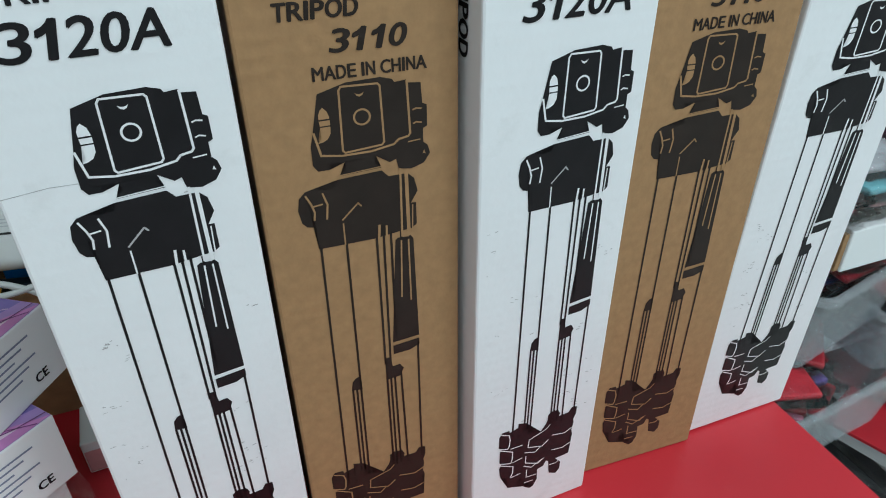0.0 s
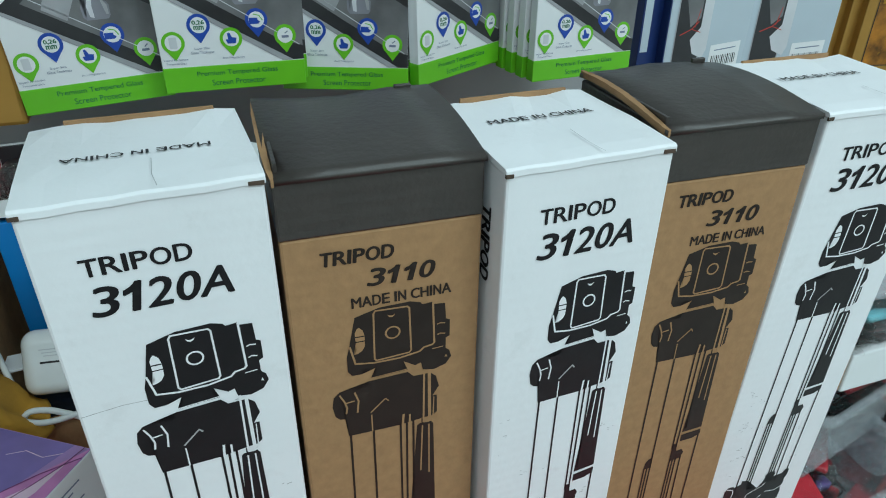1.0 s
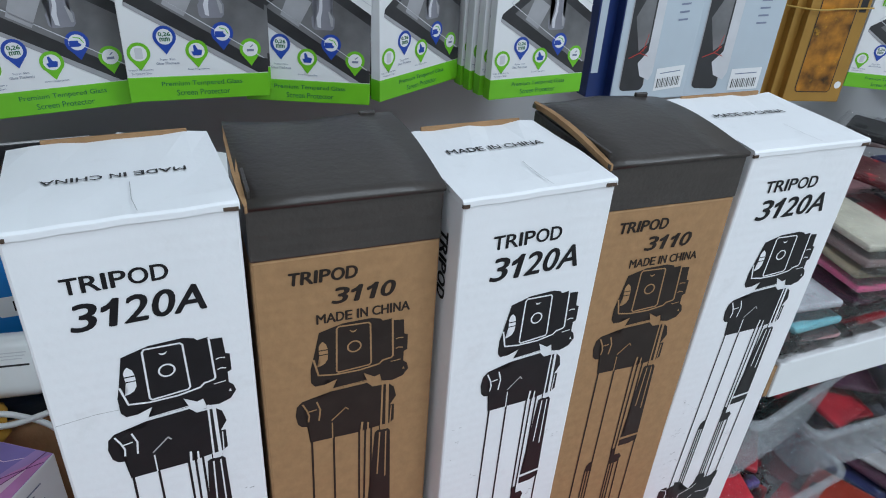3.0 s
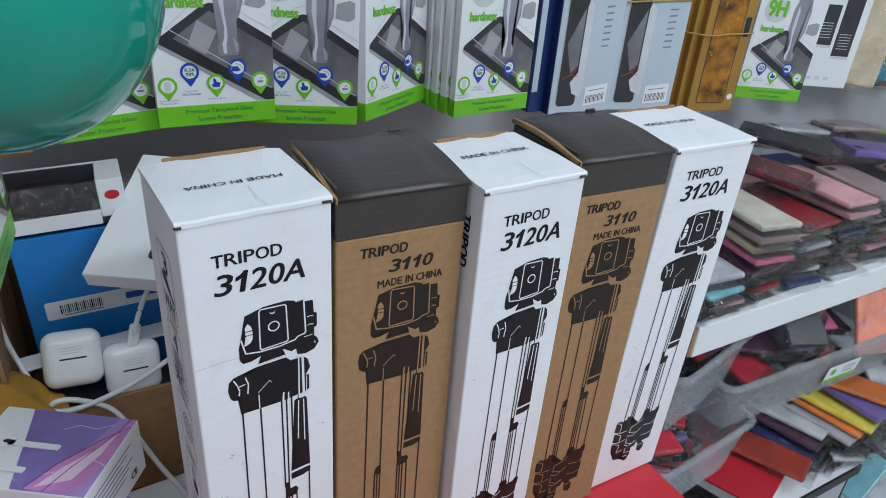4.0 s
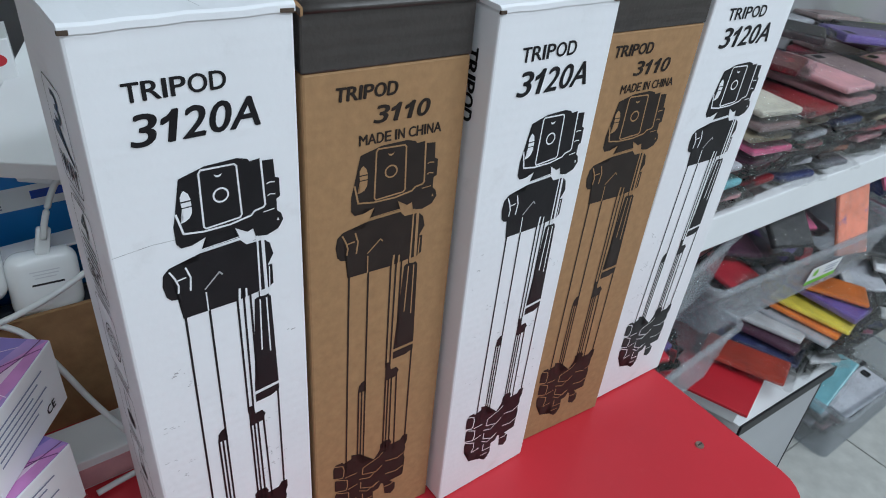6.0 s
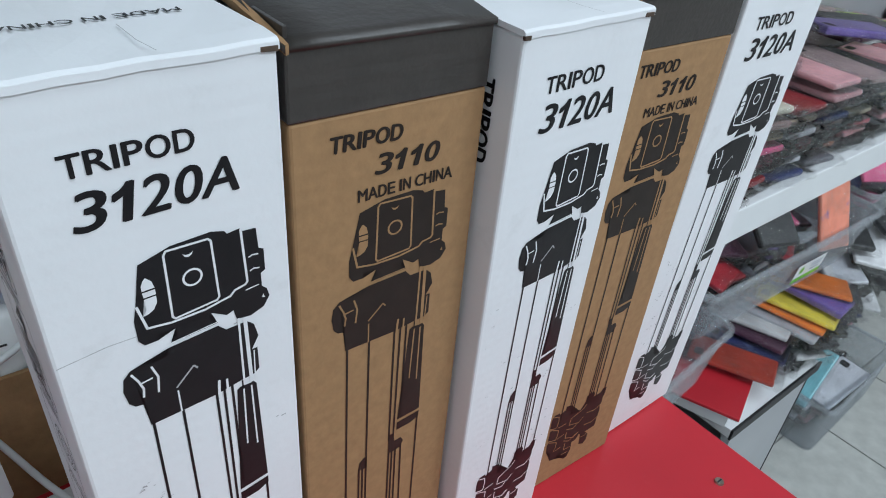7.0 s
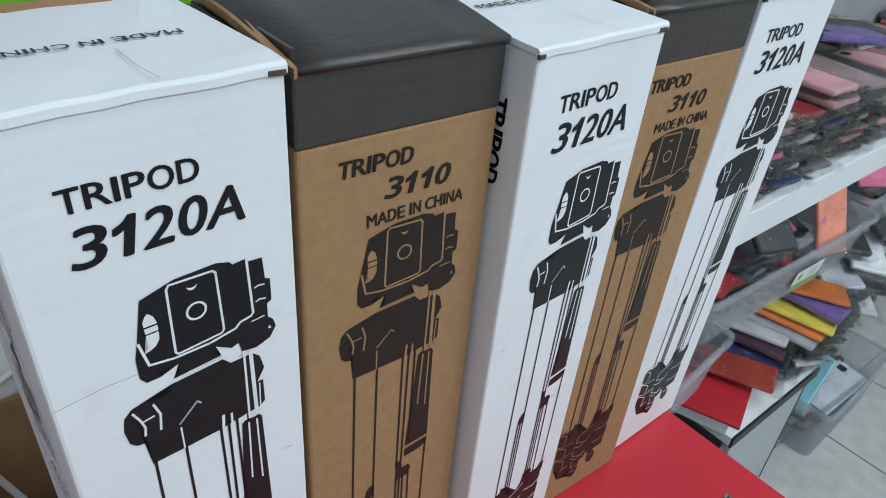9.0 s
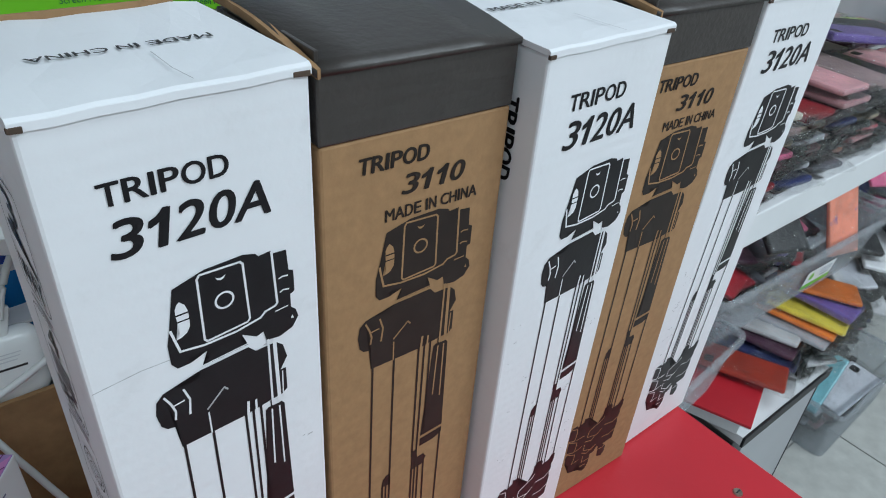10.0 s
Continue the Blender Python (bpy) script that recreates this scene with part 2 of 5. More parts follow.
def box(x0, x1, y0, y1, z0, z1, bev=0.0, seg=2, bm=None, m=None):
    own = bmesh.new()
    bmesh.ops.create_cube(own, size=1)
    for v in own.verts:
        v.co = Vector((x0 + (v.co.x + 0.5) * (x1 - x0), y0 + (v.co.y + 0.5) * (y1 - y0), z0 + (v.co.z + 0.5) * (z1 - z0)))
    if bev:
        bmesh.ops.bevel(own, geom=own.edges[:], offset=bev, segments=seg, affect="EDGES", profile=0.5)
    if m is not None:
        bmesh.ops.transform(own, matrix=m, verts=own.verts)
    if bm is None:
        return own
    me = bpy.data.meshes.new("tmp")
    own.to_mesh(me)
    own.free()
    bm.from_mesh(me)
    bpy.data.meshes.remove(me)
    return bm


def smooth(ob):
    for p in ob.data.polygons:
        p.use_smooth = True
    return ob


MM = Matrix.Diagonal((0.001, 0.001, 0.001, 1))
FRONT = Matrix(((1, 0, 0, 0), (0, 0, -1, 0), (0, 1, 0, 0), (0, 0, 0, 1))) @ MM


def side(depth):
    return Matrix.Translation((0, depth, 0)) @ Matrix(((0, 0, -1, 0), (-1, 0, 0, 0), (0, 1, 0, 0), (0, 0, 0, 1))) @ MM


def right_side(width):
    return Matrix.Translation((width, 0, 0)) @ Matrix(((0, 0, 1, 0), (1, 0, 0, 0), (0, 1, 0, 0), (0, 0, 0, 1))) @ MM


def top(height):
    return Matrix.Translation((0, 0, height)) @ MM


def ink(polys, T, w=0.3, bm=None):
    """Printed shapes: polygons in millimetres on the plane T, w mm proud of it."""
    bm = bm or bmesh.new()
    for p in polys:
        if len(p) > 2:
            vs = [bm.verts.new(T @ Vector((u, v, w))) for u, v in p]
            bm.faces.new(vs)
    bmesh.ops.triangulate(bm, faces=bm.faces[:])
    return bm


def strip(pts, w):
    """Quads along a line of points, w wide."""
    out = []
    for (a, b), (c, d) in zip(pts, pts[1:]):
        l = math.hypot(c - a, d - b) or 1
        ex, ey = (c - a) / l * w * 0.25, (d - b) / l * w * 0.25
        nx, ny = -(d - b) / l * w / 2, (c - a) / l * w / 2
        out.append([(a - ex + nx, b - ey + ny), (a - ex - nx, b - ey - ny), (c + ex - nx, d + ey - ny), (c + ex + nx, d + ey + ny)])
    return out


def disc(u, v, r, n=24, ry=None):
    return [(u + r * math.cos(2 * math.pi * i / n), v + (ry or r) * math.sin(2 * math.pi * i / n)) for i in range(n)]


def rrect(u0, v0, u1, v1, r, n=4):
    out = []
    for cx, cy, a in ((u1 - r, v1 - r, 0), (u0 + r, v1 - r, 90), (u0 + r, v0 + r, 180), (u1 - r, v0 + r, 270)):
        out += [(cx + r * math.cos(radians(a + 90 * i / n)), cy + r * math.sin(radians(a + 90 * i / n))) for i in range(n + 1)]
    return out


LETTERS = {}
# glyph boxes of a plain grotesque face, in thousandths of an em: left, right, advance
GROTESQUE = {"T": (21, 592, 611), "R": (73, 715, 722), "I": (70, 205, 278), "P": (73, 617, 667), "O": (44, 734, 778), "D": (72, 674, 722), "M": (73, 761, 833), "A": (0, 718, 722), "E": (73, 617, 667),
             "N": (73, 648, 722), "C": (46, 676, 722), "H": (73, 648, 722), "0": (40, 515, 556), "1": (70, 393, 556), "2": (23, 510, 556), "3": (27, 520, 556), " ": (0, 0, 278)}


def glyph(ch):
    cu = bpy.data.curves.new("lettering", "FONT")
    cu.body, cu.resolution_u = ch, 4
    ob = new("lettering_tmp", cu)
    me = bpy.data.meshes.new_from_object(ob.evaluated_get(bpy.context.evaluated_depsgraph_get()))
    co, faces = [v.co.copy() for v in me.vertices], [tuple(p.vertices) for p in me.polygons]
    bpy.data.objects.remove(ob)
    bpy.data.curves.remove(cu)
    bpy.data.meshes.remove(me)
    return co, faces


def grotesque(word, shear):
    """The word set in the built-in letters, spaced and proportioned like a plain sans."""
    co, faces, pen = [], [], 0
    for ch in word:
        a, b, adv = GROTESQUE[ch]
        if ch == "1":
            pts = [Vector(p) for p in ((258, 0, 0), (393, 0, 0), (393, 716, 0), (285, 716, 0), (258, 660, 0), (180, 585, 0), (70, 532, 0), (70, 412, 0), (170, 455, 0), (258, 515, 0))]
            fs = [(0, 1, 2, 3, 4, 9), (4, 5, 8, 9), (5, 6, 7, 8)]
        elif ch == " ":
            pts, fs = [], []
        else:
            pts, fs = glyph(ch)
            xs, ys = [p.x for p in pts], [p.y for p in pts]
            pts = [Vector((a + (p.x - min(xs)) / (max(xs) - min(xs)) * (b - a), (p.y - min(ys)) / (max(ys) - min(ys)) * 716, 0)) for p in pts]
        n = len(co)
        co += [Vector((pen + p.x + shear * p.y, p.y, 0)) for p in pts]
        faces += [tuple(i + n for i in f) for f in fs]
        pen += adv
    return co, faces


def letters(word, rect, T, w=0.3, shear=0.0, bold=0.0, flip=False):
    """Lettering that fills rect (u0, v0, u1, v1) in mm on the plane T; bold: extra stroke width as a share of the height."""
    key = (word, shear)
    if key not in LETTERS and len(word) > 3 and all(c in GROTESQUE for c in word):
        LETTERS[key] = grotesque(word, shear)
    if key not in LETTERS:
        cu = bpy.data.curves.new("lettering", "FONT")
        cu.body, cu.shear, cu.resolution_u = word, shear, 3
        ob = new("lettering_tmp", cu)
        me = bpy.data.meshes.new_from_object(ob.evaluated_get(bpy.context.evaluated_depsgraph_get()))
        LETTERS[key] = ([v.co.copy() for v in me.vertices], [tuple(p.vertices) for p in me.polygons])
        bpy.data.objects.remove(ob)
        bpy.data.curves.remove(cu)
        bpy.data.meshes.remove(me)
    co, faces = LETTERS[key]
    xs, ys = [c.x for c in co], [c.y for c in co]
    u0, v0, u1, v1 = rect
    bm = bmesh.new()
    fat = bold * (v1 - v0)
    shifts = [(0, 0)] if not fat else [(-fat, 0), (fat, 0), (-fat * 0.5, fat * 0.6), (fat * 0.5, -fat * 0.6), (0, 0)]
    for n, (du, dv) in enumerate(shifts):
        vs = []
        for c in co:
            a, b = (c.x - min(xs)) / (max(xs) - min(xs)), (c.y - min(ys)) / (max(ys) - min(ys))
            if flip:
                a, b = 1 - a, 1 - b
            vs.append(bm.verts.new(T @ Vector((u0 + fat + a * (u1 - u0 - 2 * fat) + du, v0 + b * (v1 - v0) + dv, w + 0.02 * n))))
        for f in faces:
            bm.faces.new([vs[i] for i in f])
    return bm


def tube(pts, r, n=8):
    """A cable along a smooth line through the points."""
    ps = [Vector(p) for p in pts]
    line = []
    for i in range(len(ps) - 1):
        p0, p1, p2, p3 = ps[max(i - 1, 0)], ps[i], ps[i + 1], ps[min(i + 2, len(ps) - 1)]
        for k in range(8):
            t = k / 8
            line.append(0.5 * ((2 * p1) + (p2 - p0) * t + (2 * p0 - 5 * p1 + 4 * p2 - p3) * t * t + (3 * p1 - p0 - 3 * p2 + p3) * t ** 3))
    line.append(ps[-1])
    bm = bmesh.new()
    rings = []
    for i, p in enumerate(line):
        d = (line[min(i + 1, len(line) - 1)] - line[max(i - 1, 0)]).normalized()
        a = d.orthogonal().normalized() if abs(d.z) > 0.9 else d.cross(Vector((0, 0, 1))).normalized()
        b = d.cross(a)
        rings.append([bm.verts.new(p + r * (math.cos(2 * math.pi * k / n) * a + math.sin(2 * math.pi * k / n) * b)) for k in range(n)])
    for A, B in zip(rings, rings[1:]):
        for k in range(n):
            bm.faces.new((A[k], A[(k + 1) % n], B[(k + 1) % n], B[k]))
    bm.faces.new(rings[0])
    bm.faces.new(rings[-1][::-1])
    bmesh.ops.recalc_face_normals(bm, faces=bm.faces[:])
    return bm


def crumple(bm, amount, freq, seed=0.0, cuts=0):
    if cuts:
        bmesh.ops.subdivide_edges(bm, edges=bm.edges[:], cuts=cuts, use_grid_fill=True)
    for v in bm.verts:
        n = noise.noise_vector(v.co * freq + Vector((seed, seed * 1.7, seed * 0.3)))
        v.co += n * amount
    return bm


def setting(name, bm, mat, label, category):
    return tagged(part(name, bm, mat), label, category, kind="structure")


# ---- room ----
FLOOR_Z = -0.75
setting("floor", box(-1.5, 3.6, -2.6, 0.52, FLOOR_Z - 0.05, FLOOR_Z - 0.004), GROUT, "grey tiled shop floor with worn matt tiles", "floor")
setting("ceiling", box(-1.5, 3.6, -2.6, 0.52, 1.9, 1.95), CEIL, "plain white painted shop ceiling", "ceiling")
setting("wall_back", box(-1.5, 3.6, 0.47, 0.52, FLOOR_Z - 0.004, 1.9), GREY_PANEL, "grey laminate display wall behind the goods", "wall")
setting("wall_left", box(-1.56, -1.5, -2.6, 0.52, FLOOR_Z - 0.004, 1.9), WALL, "plain pale plaster side wall", "wall")
setting("wall_right", box(3.6, 3.66, -2.6, 0.52, FLOOR_Z - 0.004, 1.9), WALL, "plain pale plaster side wall", "wall")
setting("wall_front", box(-1.56, 3.66, -2.66, -2.6, FLOOR_Z - 0.004, 1.9), WALL, "plain pale plaster wall opposite the shelves", "wall")


def ceiling_light(x, y):
    t = thing("ceiling_light", pose(x, y, 1.9), "long white ceiling light fitting with a slim frame", "ceiling light", "ceiling lights")
    bm = box(-0.62, 0.62, -0.17, -0.155, -0.06, 0)
    box(-0.62, 0.62, 0.155, 0.17, -0.06, 0, bm=bm)
    box(-0.62, -0.605, -0.155, 0.155, -0.06, 0, bm=bm)
    box(0.605, 0.62, -0.155, 0.155, -0.06, 0, bm=bm)
    part("frame", bm, WHITE_PAINT, t)


for lx, ly in ((-0.2, -1.5), (1.5, -1.4), (0.6, -0.5)):
    ceiling_light(lx, ly)


# ---- red table ----
def red_table():
    t = thing("red_table", pose(0, 0, 0), "small red lacquered table with rounded corners and worn edge", "table")
    x0, x1, y0, y1, r = -0.62, 0.472, -0.172, 0.455, 0.035
    bm = bmesh.new()
    pts = [(u, v) for u, v in rrect(x0 * 1000, y0 * 1000, x1 * 1000, y1 * 1000, r * 1000, 6)]
    f = bm.faces.new([bm.verts.new((u / 1000, v / 1000, -0.018)) for u, v in pts])
    ex = bmesh.ops.extrude_face_region(bm, geom=[f])
    bmesh.ops.translate(bm, verts=[g for g in ex["geom"] if isinstance(g, bmesh.types.BMVert)], vec=(0, 0, 0.018))
    bmesh.ops.recalc_face_normals(bm, faces=bm.faces[:])
    bmesh.ops.bevel(bm, geom=[e for e in bm.edges if all(v.co.z > -0.001 for v in e.verts)], offset=0.0015, segments=2, affect="EDGES")
    part("tabletop", bm, RED, t)
    for lx, ly in ((-0.58, -0.12), (0.40, -0.12), (-0.58, 0.41), (0.40, 0.41)):
        part("leg", box(lx - 0.02, lx + 0.02, ly - 0.02, ly + 0.02, FLOOR_Z, -0.018, 0.003), RED_EDGE, t)
    bm = bmesh.new()
    bmesh.ops.create_cone(bm, cap_ends=True, segments=20, radius1=0.0042, radius2=0.0036, depth=0.0016, matrix=Matrix.Translation((0.429, -0.081, 0.0008)))
    sc = part("screw", bm, STEEL, t, "dull brass screw head")
    part("slot", box(0.4262, 0.4318, -0.0816, -0.0804, 0.0016, 0.0019), BLACK_EDGE, sc)


red_table()

# ---- tripod boxes ----
HEAD = [(33, 321), (45, 324.5), (60, 325), (65, 323.5), (66, 322), (71, 322.5), (72, 321), (77.5, 320.5), (78, 311), (80, 310), (80, 300), (78, 299), (78, 292.5),
        (80, 290.5), (81, 286.5), (78, 282), (72, 280), (66, 281), (65, 286), (62, 285), (56, 289), (42, 288.5), (35, 289), (35, 286), (30, 286), (28, 289), (28, 298), (29.5, 304)]
NECK = [(42, 289), (42, 285), (39, 282), (58, 283), (55, 286), (56, 289)]
SHOULDER = [(37, 277), (38, 280.5), (58, 281.5), (61, 278), (70, 278), (73, 275), (74.5, 268), (71, 262), (73.5, 262), (73.5, 250), (71, 248), (65, 247.5), (53, 246), (26, 246),
            (26, 258), (22, 259), (20, 261.5), (19, 268), (20, 274), (23, 277), (27, 278), (31, 276.5)]
FEET = [(18, 90), (23, 90), (23.5, 88), (30, 90), (29.5, 93.5), (35.5, 91.5), (36, 81), (47, 79), (50.5, 84.5), (51.5, 87.5), (51.5, 92), (54.5, 94), (59, 93.5), (60.5, 90), (60, 87.5), (67.5, 88), (69.5, 91.5), (73.5, 91), (73.5, 84.5), (72, 80), (72.5, 76.5), (71.5, 70), (72.5, 66), (70.5, 65), (72, 57.5), (70, 53.5), (71.5, 47.5),
        (61, 46.5), (65.5, 41.5), (65.5, 34.5), (62.5, 31), (57, 34), (55.5, 46.5), (53.5, 48), (51.5, 43.5), (47, 42.5), (47.5, 32.5), (45, 26.5), (42, 25.5), (37.5, 29), (37, 36), (34.5, 42.5), (33.5, 36), (30.5, 32.5), (24.5, 34.5), (23.5, 44.5), (18, 48.5), (17, 57), (18.5, 60), (17, 63), (17, 73), (19, 73.5), (16, 77), (16, 86.5)]
GRIP = [(62.5, 243), (64, 244), (70.5, 243.5), (71.5, 242), (72.5, 180), (58, 178.8)]
CAP = [(58, 176.5), (72.5, 178), (72.5, 173.5), (67, 171), (58, 170.5)]
LATCH = [(53, 169), (56, 169), (57, 162), (61, 162.5), (63, 159), (61, 154), (53, 153)]
KNOB = [(39.2, 161), (36.4, 160), (34.4, 157.5), (33.6, 151.5), (39.4, 151)]
LINES = [((27, 247), (25.5, 77)), ((39, 247), (38.4, 80)), ((34.2, 152), (34.0, 86)), ((36.4, 152), (36.1, 86)), ((53.5, 247), (53.2, 165)), ((57, 252), (56, 165)), ((60.5, 248), (60, 182)),
         ((53.5, 154), (53.5, 80)), ((55.6, 154), (55.6, 82)), ((57.8, 154), (58.2, 83)), ((61.4, 156), (62.5, 82)), ((71.6, 175), (71.2, 80)), ((65.5, 247), (65.5, 243)), ((69.6, 249), (69.8, 243))]
LIGHT_LINES = [
    (0.9, [(42, 321.5), (43, 323), (58.5, 322.5), (59.5, 321.3), (60, 295.5), (59, 294.2), (42.5, 293), (41.5, 294.2), (42, 321.5)]),
    (1.0, [(29.8, 304), (32, 293.3), (41, 291.8), (54, 291.8), (64.5, 293.6), (66.5, 295.6), (71, 296.4), (72, 297.6), (71.3, 322)]),
    (0.9, [(23, 275), (25, 270.5), (26.2, 266), (25.6, 262)]), (0.8, [(25.4, 269), (30, 269.6)]), (0.9, [(30.5, 275), (32.2, 269), (31.3, 261.5)]),
    (0.7, [(38.4, 257.5), (38.4, 246)]), (1.0, [(66.6, 281), (66, 244.5)]), (1.7, [(69.3, 280), (69.4, 244.5)]), (0.6, [(71.8, 261), (71.2, 246)]),
    (0.7, [(73.5, 308.5), (75, 309), (77.4, 308.6)]), (0.7, [(73.6, 302), (75, 302.6), (77.4, 302)]), (0.6, [(71, 293.6), (76.4, 294)]), (0.5, [(39, 282.4), (58, 283.6)]),
    (1.2, [(55.2, 253), (54.6, 246)]), (1.0, [(58.6, 252), (58.4, 246)]), (0.8, [(65.4, 242), (64.2, 208)]), (0.8, [(69, 242), (69, 205)])]
FOOT_LINES = [
    [(17.5, 88.5), (23, 86), (24, 81.5), (23.5, 75.5), (22.5, 73.5), (16.5, 76)], [(18, 74), (26.5, 69), (26.5, 62.5), (25.5, 58.5), (17.5, 61.5)], [(18.5, 59.5), (27.5, 54.5), (27.5, 48.5), (26, 44.5)], [(25, 72.5), (33.5, 72.5)], [(27, 58.5), (34, 60)], [(26.5, 44), (33.5, 45)],
    [(53.5, 82.5), (51, 79.5), (47, 78), (38.5, 75), (38, 68), (49, 64.5), (53.5, 68.5)], [(36, 64), (44, 61), (48, 65)], [(37, 60), (37, 53.5), (47, 48.5), (51.5, 52)], [(36, 51), (42, 47), (50, 51.5)], [(38.5, 46), (38.5, 38.5), (46.5, 38)],
    [(37.5, 33.5), (44, 33)], [(56.5, 71.5), (66, 69.5), (72.5, 73)], [(57, 57), (65.5, 55.5), (71.5, 58)], [(56.5, 42.5), (61.5, 42), (65.5, 45)]]
WAY_ICONS = ((331, 60), (271, 60), (213, 56), (160, 50), (112, 40), (72, 44))


def tripod_box(name, at, w, d, h, white, label, seed, du=0.0, dv=0.0):
    t = thing(name, at, label, "cardboard box", "boxed tripods in a row")
    rnd = random.Random(seed)
    paper, black = (WHITE_CARD, INK) if white else (KRAFT, INK_BROWN)
    lid_z = h - 0.0025
    bm = box(0, w, 0, d, 0.0005, lid_z if white else 0.3592, 0.0014, 2)
    for v in bm.verts:
        k = max(0.0, 1 - abs(v.co.z / h - 0.5) * 2)
        v.co.x += 0.0012 * k * (1 if v.co.x > w / 2 else -1)
    body = part("body", bm, paper, t)
    if white:
        bm = bmesh.new()
        n = 9
        rows = []
        for j in range(n):
            v = (j / (n - 1)) ** 3.0
            drop = 0.0012 * max(0.0, 1 - v / 0.012) ** 2
            rows.append([bm.verts.new((u / (n - 1) * (w + 0.001) - 0.0005, -0.0008 + v * (d + 0.001), h - drop + 0.0012 * math.sin(math.pi * v) + 0.0008 * noise.noise(Vector((u * 0.6 + seed, v * 4, 0)))
                                       + (0.002 * rnd.random() if j == n - 1 else 0))) for u in range(n)])
        for A, B in zip(rows, rows[1:]):
            for k in range(n - 1):
                bm.faces.new((A[k], A[k + 1], B[k + 1], B[k]))
        ex = bmesh.ops.extrude_face_region(bm, geom=bm.faces[:])
        bmesh.ops.translate(bm, verts=[g for g in ex["geom"] if isinstance(g, bmesh.types.BMVert)], vec=(0, 0, -0.0026))
        bmesh.ops.recalc_face_normals(bm, faces=bm.faces[:])
        part("top_flap", bm, paper, t, "white top flap with a soft crease")
        bm = box(w * 0.16, w * 0.9, d - 0.0005, d + 0.0012, h - 0.004, h + 0.0032, 0.0003)
        crumple(bm, 0.001, 60, seed)
        part("torn_edge", bm, KRAFT_RAW, t, "torn raw brown cardboard edge")
        # dark slivers: corner nicks, with the shade of the flap gap painted in
        for cx, wd in ((0.0, 0.003), (w - 0.006, 0.006)):
            bm = box(cx - 0.0008, cx + wd, -0.0012, 0.0004, h - 0.0042, h - 0.0022, 0.0003)
            part("nicked_gap_shade", crumple(bm, 0.0005, 200, seed + cx), GAP_SHADE, t, "dark corner nick with flap gap shade painted in")
        part("fold_line", ink(strip([(w * 560, 0), (w * 545, 12), (w * 550, 30)], 0.35), top(h + 0.0017), 0.1), INK_GREY, t, "fine dark crease")
    else:
        part("dark_band", box(-0.0004, w + 0.0004, -0.0004, d + 0.0004, 0.3592, h - 0.004, 0.001), DARK_CARD, t, "dark brown printed top band")
        bm = bmesh.new()
        n = 13
        rows = []
        for j in range(n):
            v = j / (n - 1)
            rise = 0.0065 * math.sin(math.pi * min(1, v * 0.75)) ** 1.0
            rows.append([bm.verts.new((-0.001 + u / 4 * (w + 0.002), -0.0014 + v * (d + 0.004), h - 0.004 + rise + (0.0015 * math.sin(u * 1.7 + seed)) * v)) for u in range(5)])
        for A, B in zip(rows, rows[1:]):
            for k in range(4):
                bm.faces.new((A[k], A[k + 1], B[k + 1], B[k]))
        ex = bmesh.ops.extrude_face_region(bm, geom=bm.faces[:])
        bmesh.ops.translate(bm, verts=[g for g in ex["geom"] if isinstance(g, bmesh.types.BMVert)], vec=(0, 0, -0.0026))
        bmesh.ops.recalc_face_normals(bm, faces=bm.faces[:])
        smooth(part("lid", bm, DARK_CARD, t, "arched dark brown cardboard lid"))
        part("lid_tab", box(w * 0.80, w * 0.90, d - 0.001, d + 0.0015, h - 0.006, h + 0.0035, 0.0005), DARK_CARD, t, "small dark tuck tab standing up")
        bm = bmesh.new()
        rows = []
        for j in range(25):
            v = j / 24
            z = h - 0.004 + 0.0065 * math.sin(math.pi * min(1, v * 0.75))
            fray = 0.0006 * noise.noise(Vector((v * 40, seed, 0)))
            rows.append([bm.verts.new((x + fray, -0.0016 + v * (d + 0.004), z + dz)) for x, dz in ((-0.0004 - 0.0022 * math.sin(math.pi * v) ** 0.5, 0.0002), (0.0008, 0.0005), (0.0008, -0.0030), (-0.0004 - 0.0018 * math.sin(math.pi * v) ** 0.5, -0.0034))])
        for A, B in zip(rows, rows[1:]):
            for k in range(4):
                bm.faces.new((A[k], A[(k + 1) % 4], B[(k + 1) % 4], B[k]))
        bm.faces.new(rows[0][::-1])
        bm.faces.new(rows[-1])
        bmesh.ops.recalc_face_normals(bm, faces=bm.faces[:])
        part("raw_edge", bm, KRAFT_RAW, t, "frayed raw brown edge of the lid")
        part("side_wall_tab", box(0.0012, 0.003, 0.004, d * 0.9, h - 0.010, h + 0.001, 0.0003), DARK_CARD, t)
    F = FRONT @ Matrix.Translation((du, 0.7 + dv, 0)) @ Matrix.Diagonal((w / 0.0915, 1, 1, 1))
    P = F if white else F @ Matrix.Translation((-1.5, -8.5, 0))
    drawing = part("drawn_shoulder", ink([SHOULDER], P, 0.25), black, t, "dark printed drawing of a folded camera tripod")
    for nm, poly in (("drawn_head", HEAD), ("drawn_neck", NECK), ("drawn_footing", FEET), ("drawn_grip", GRIP), ("drawn_grip_end", CAP), ("drawn_latch", LATCH), ("drawn_knob", KNOB)):
        part(nm, ink([poly], P, 0.25), black, t)
    for a in LINES:
        part("drawn_leg_line", ink(strip(a, 1.15), P, 0.25), black, t)
    lines = []
    for wd, pts in LIGHT_LINES:
        lines += strip(pts, wd)
    feet = []
    for pts in FOOT_LINES:
        feet += strip(pts, 0.75)
    part("foot_outline", ink(feet, P, 0.4), paper, drawing)
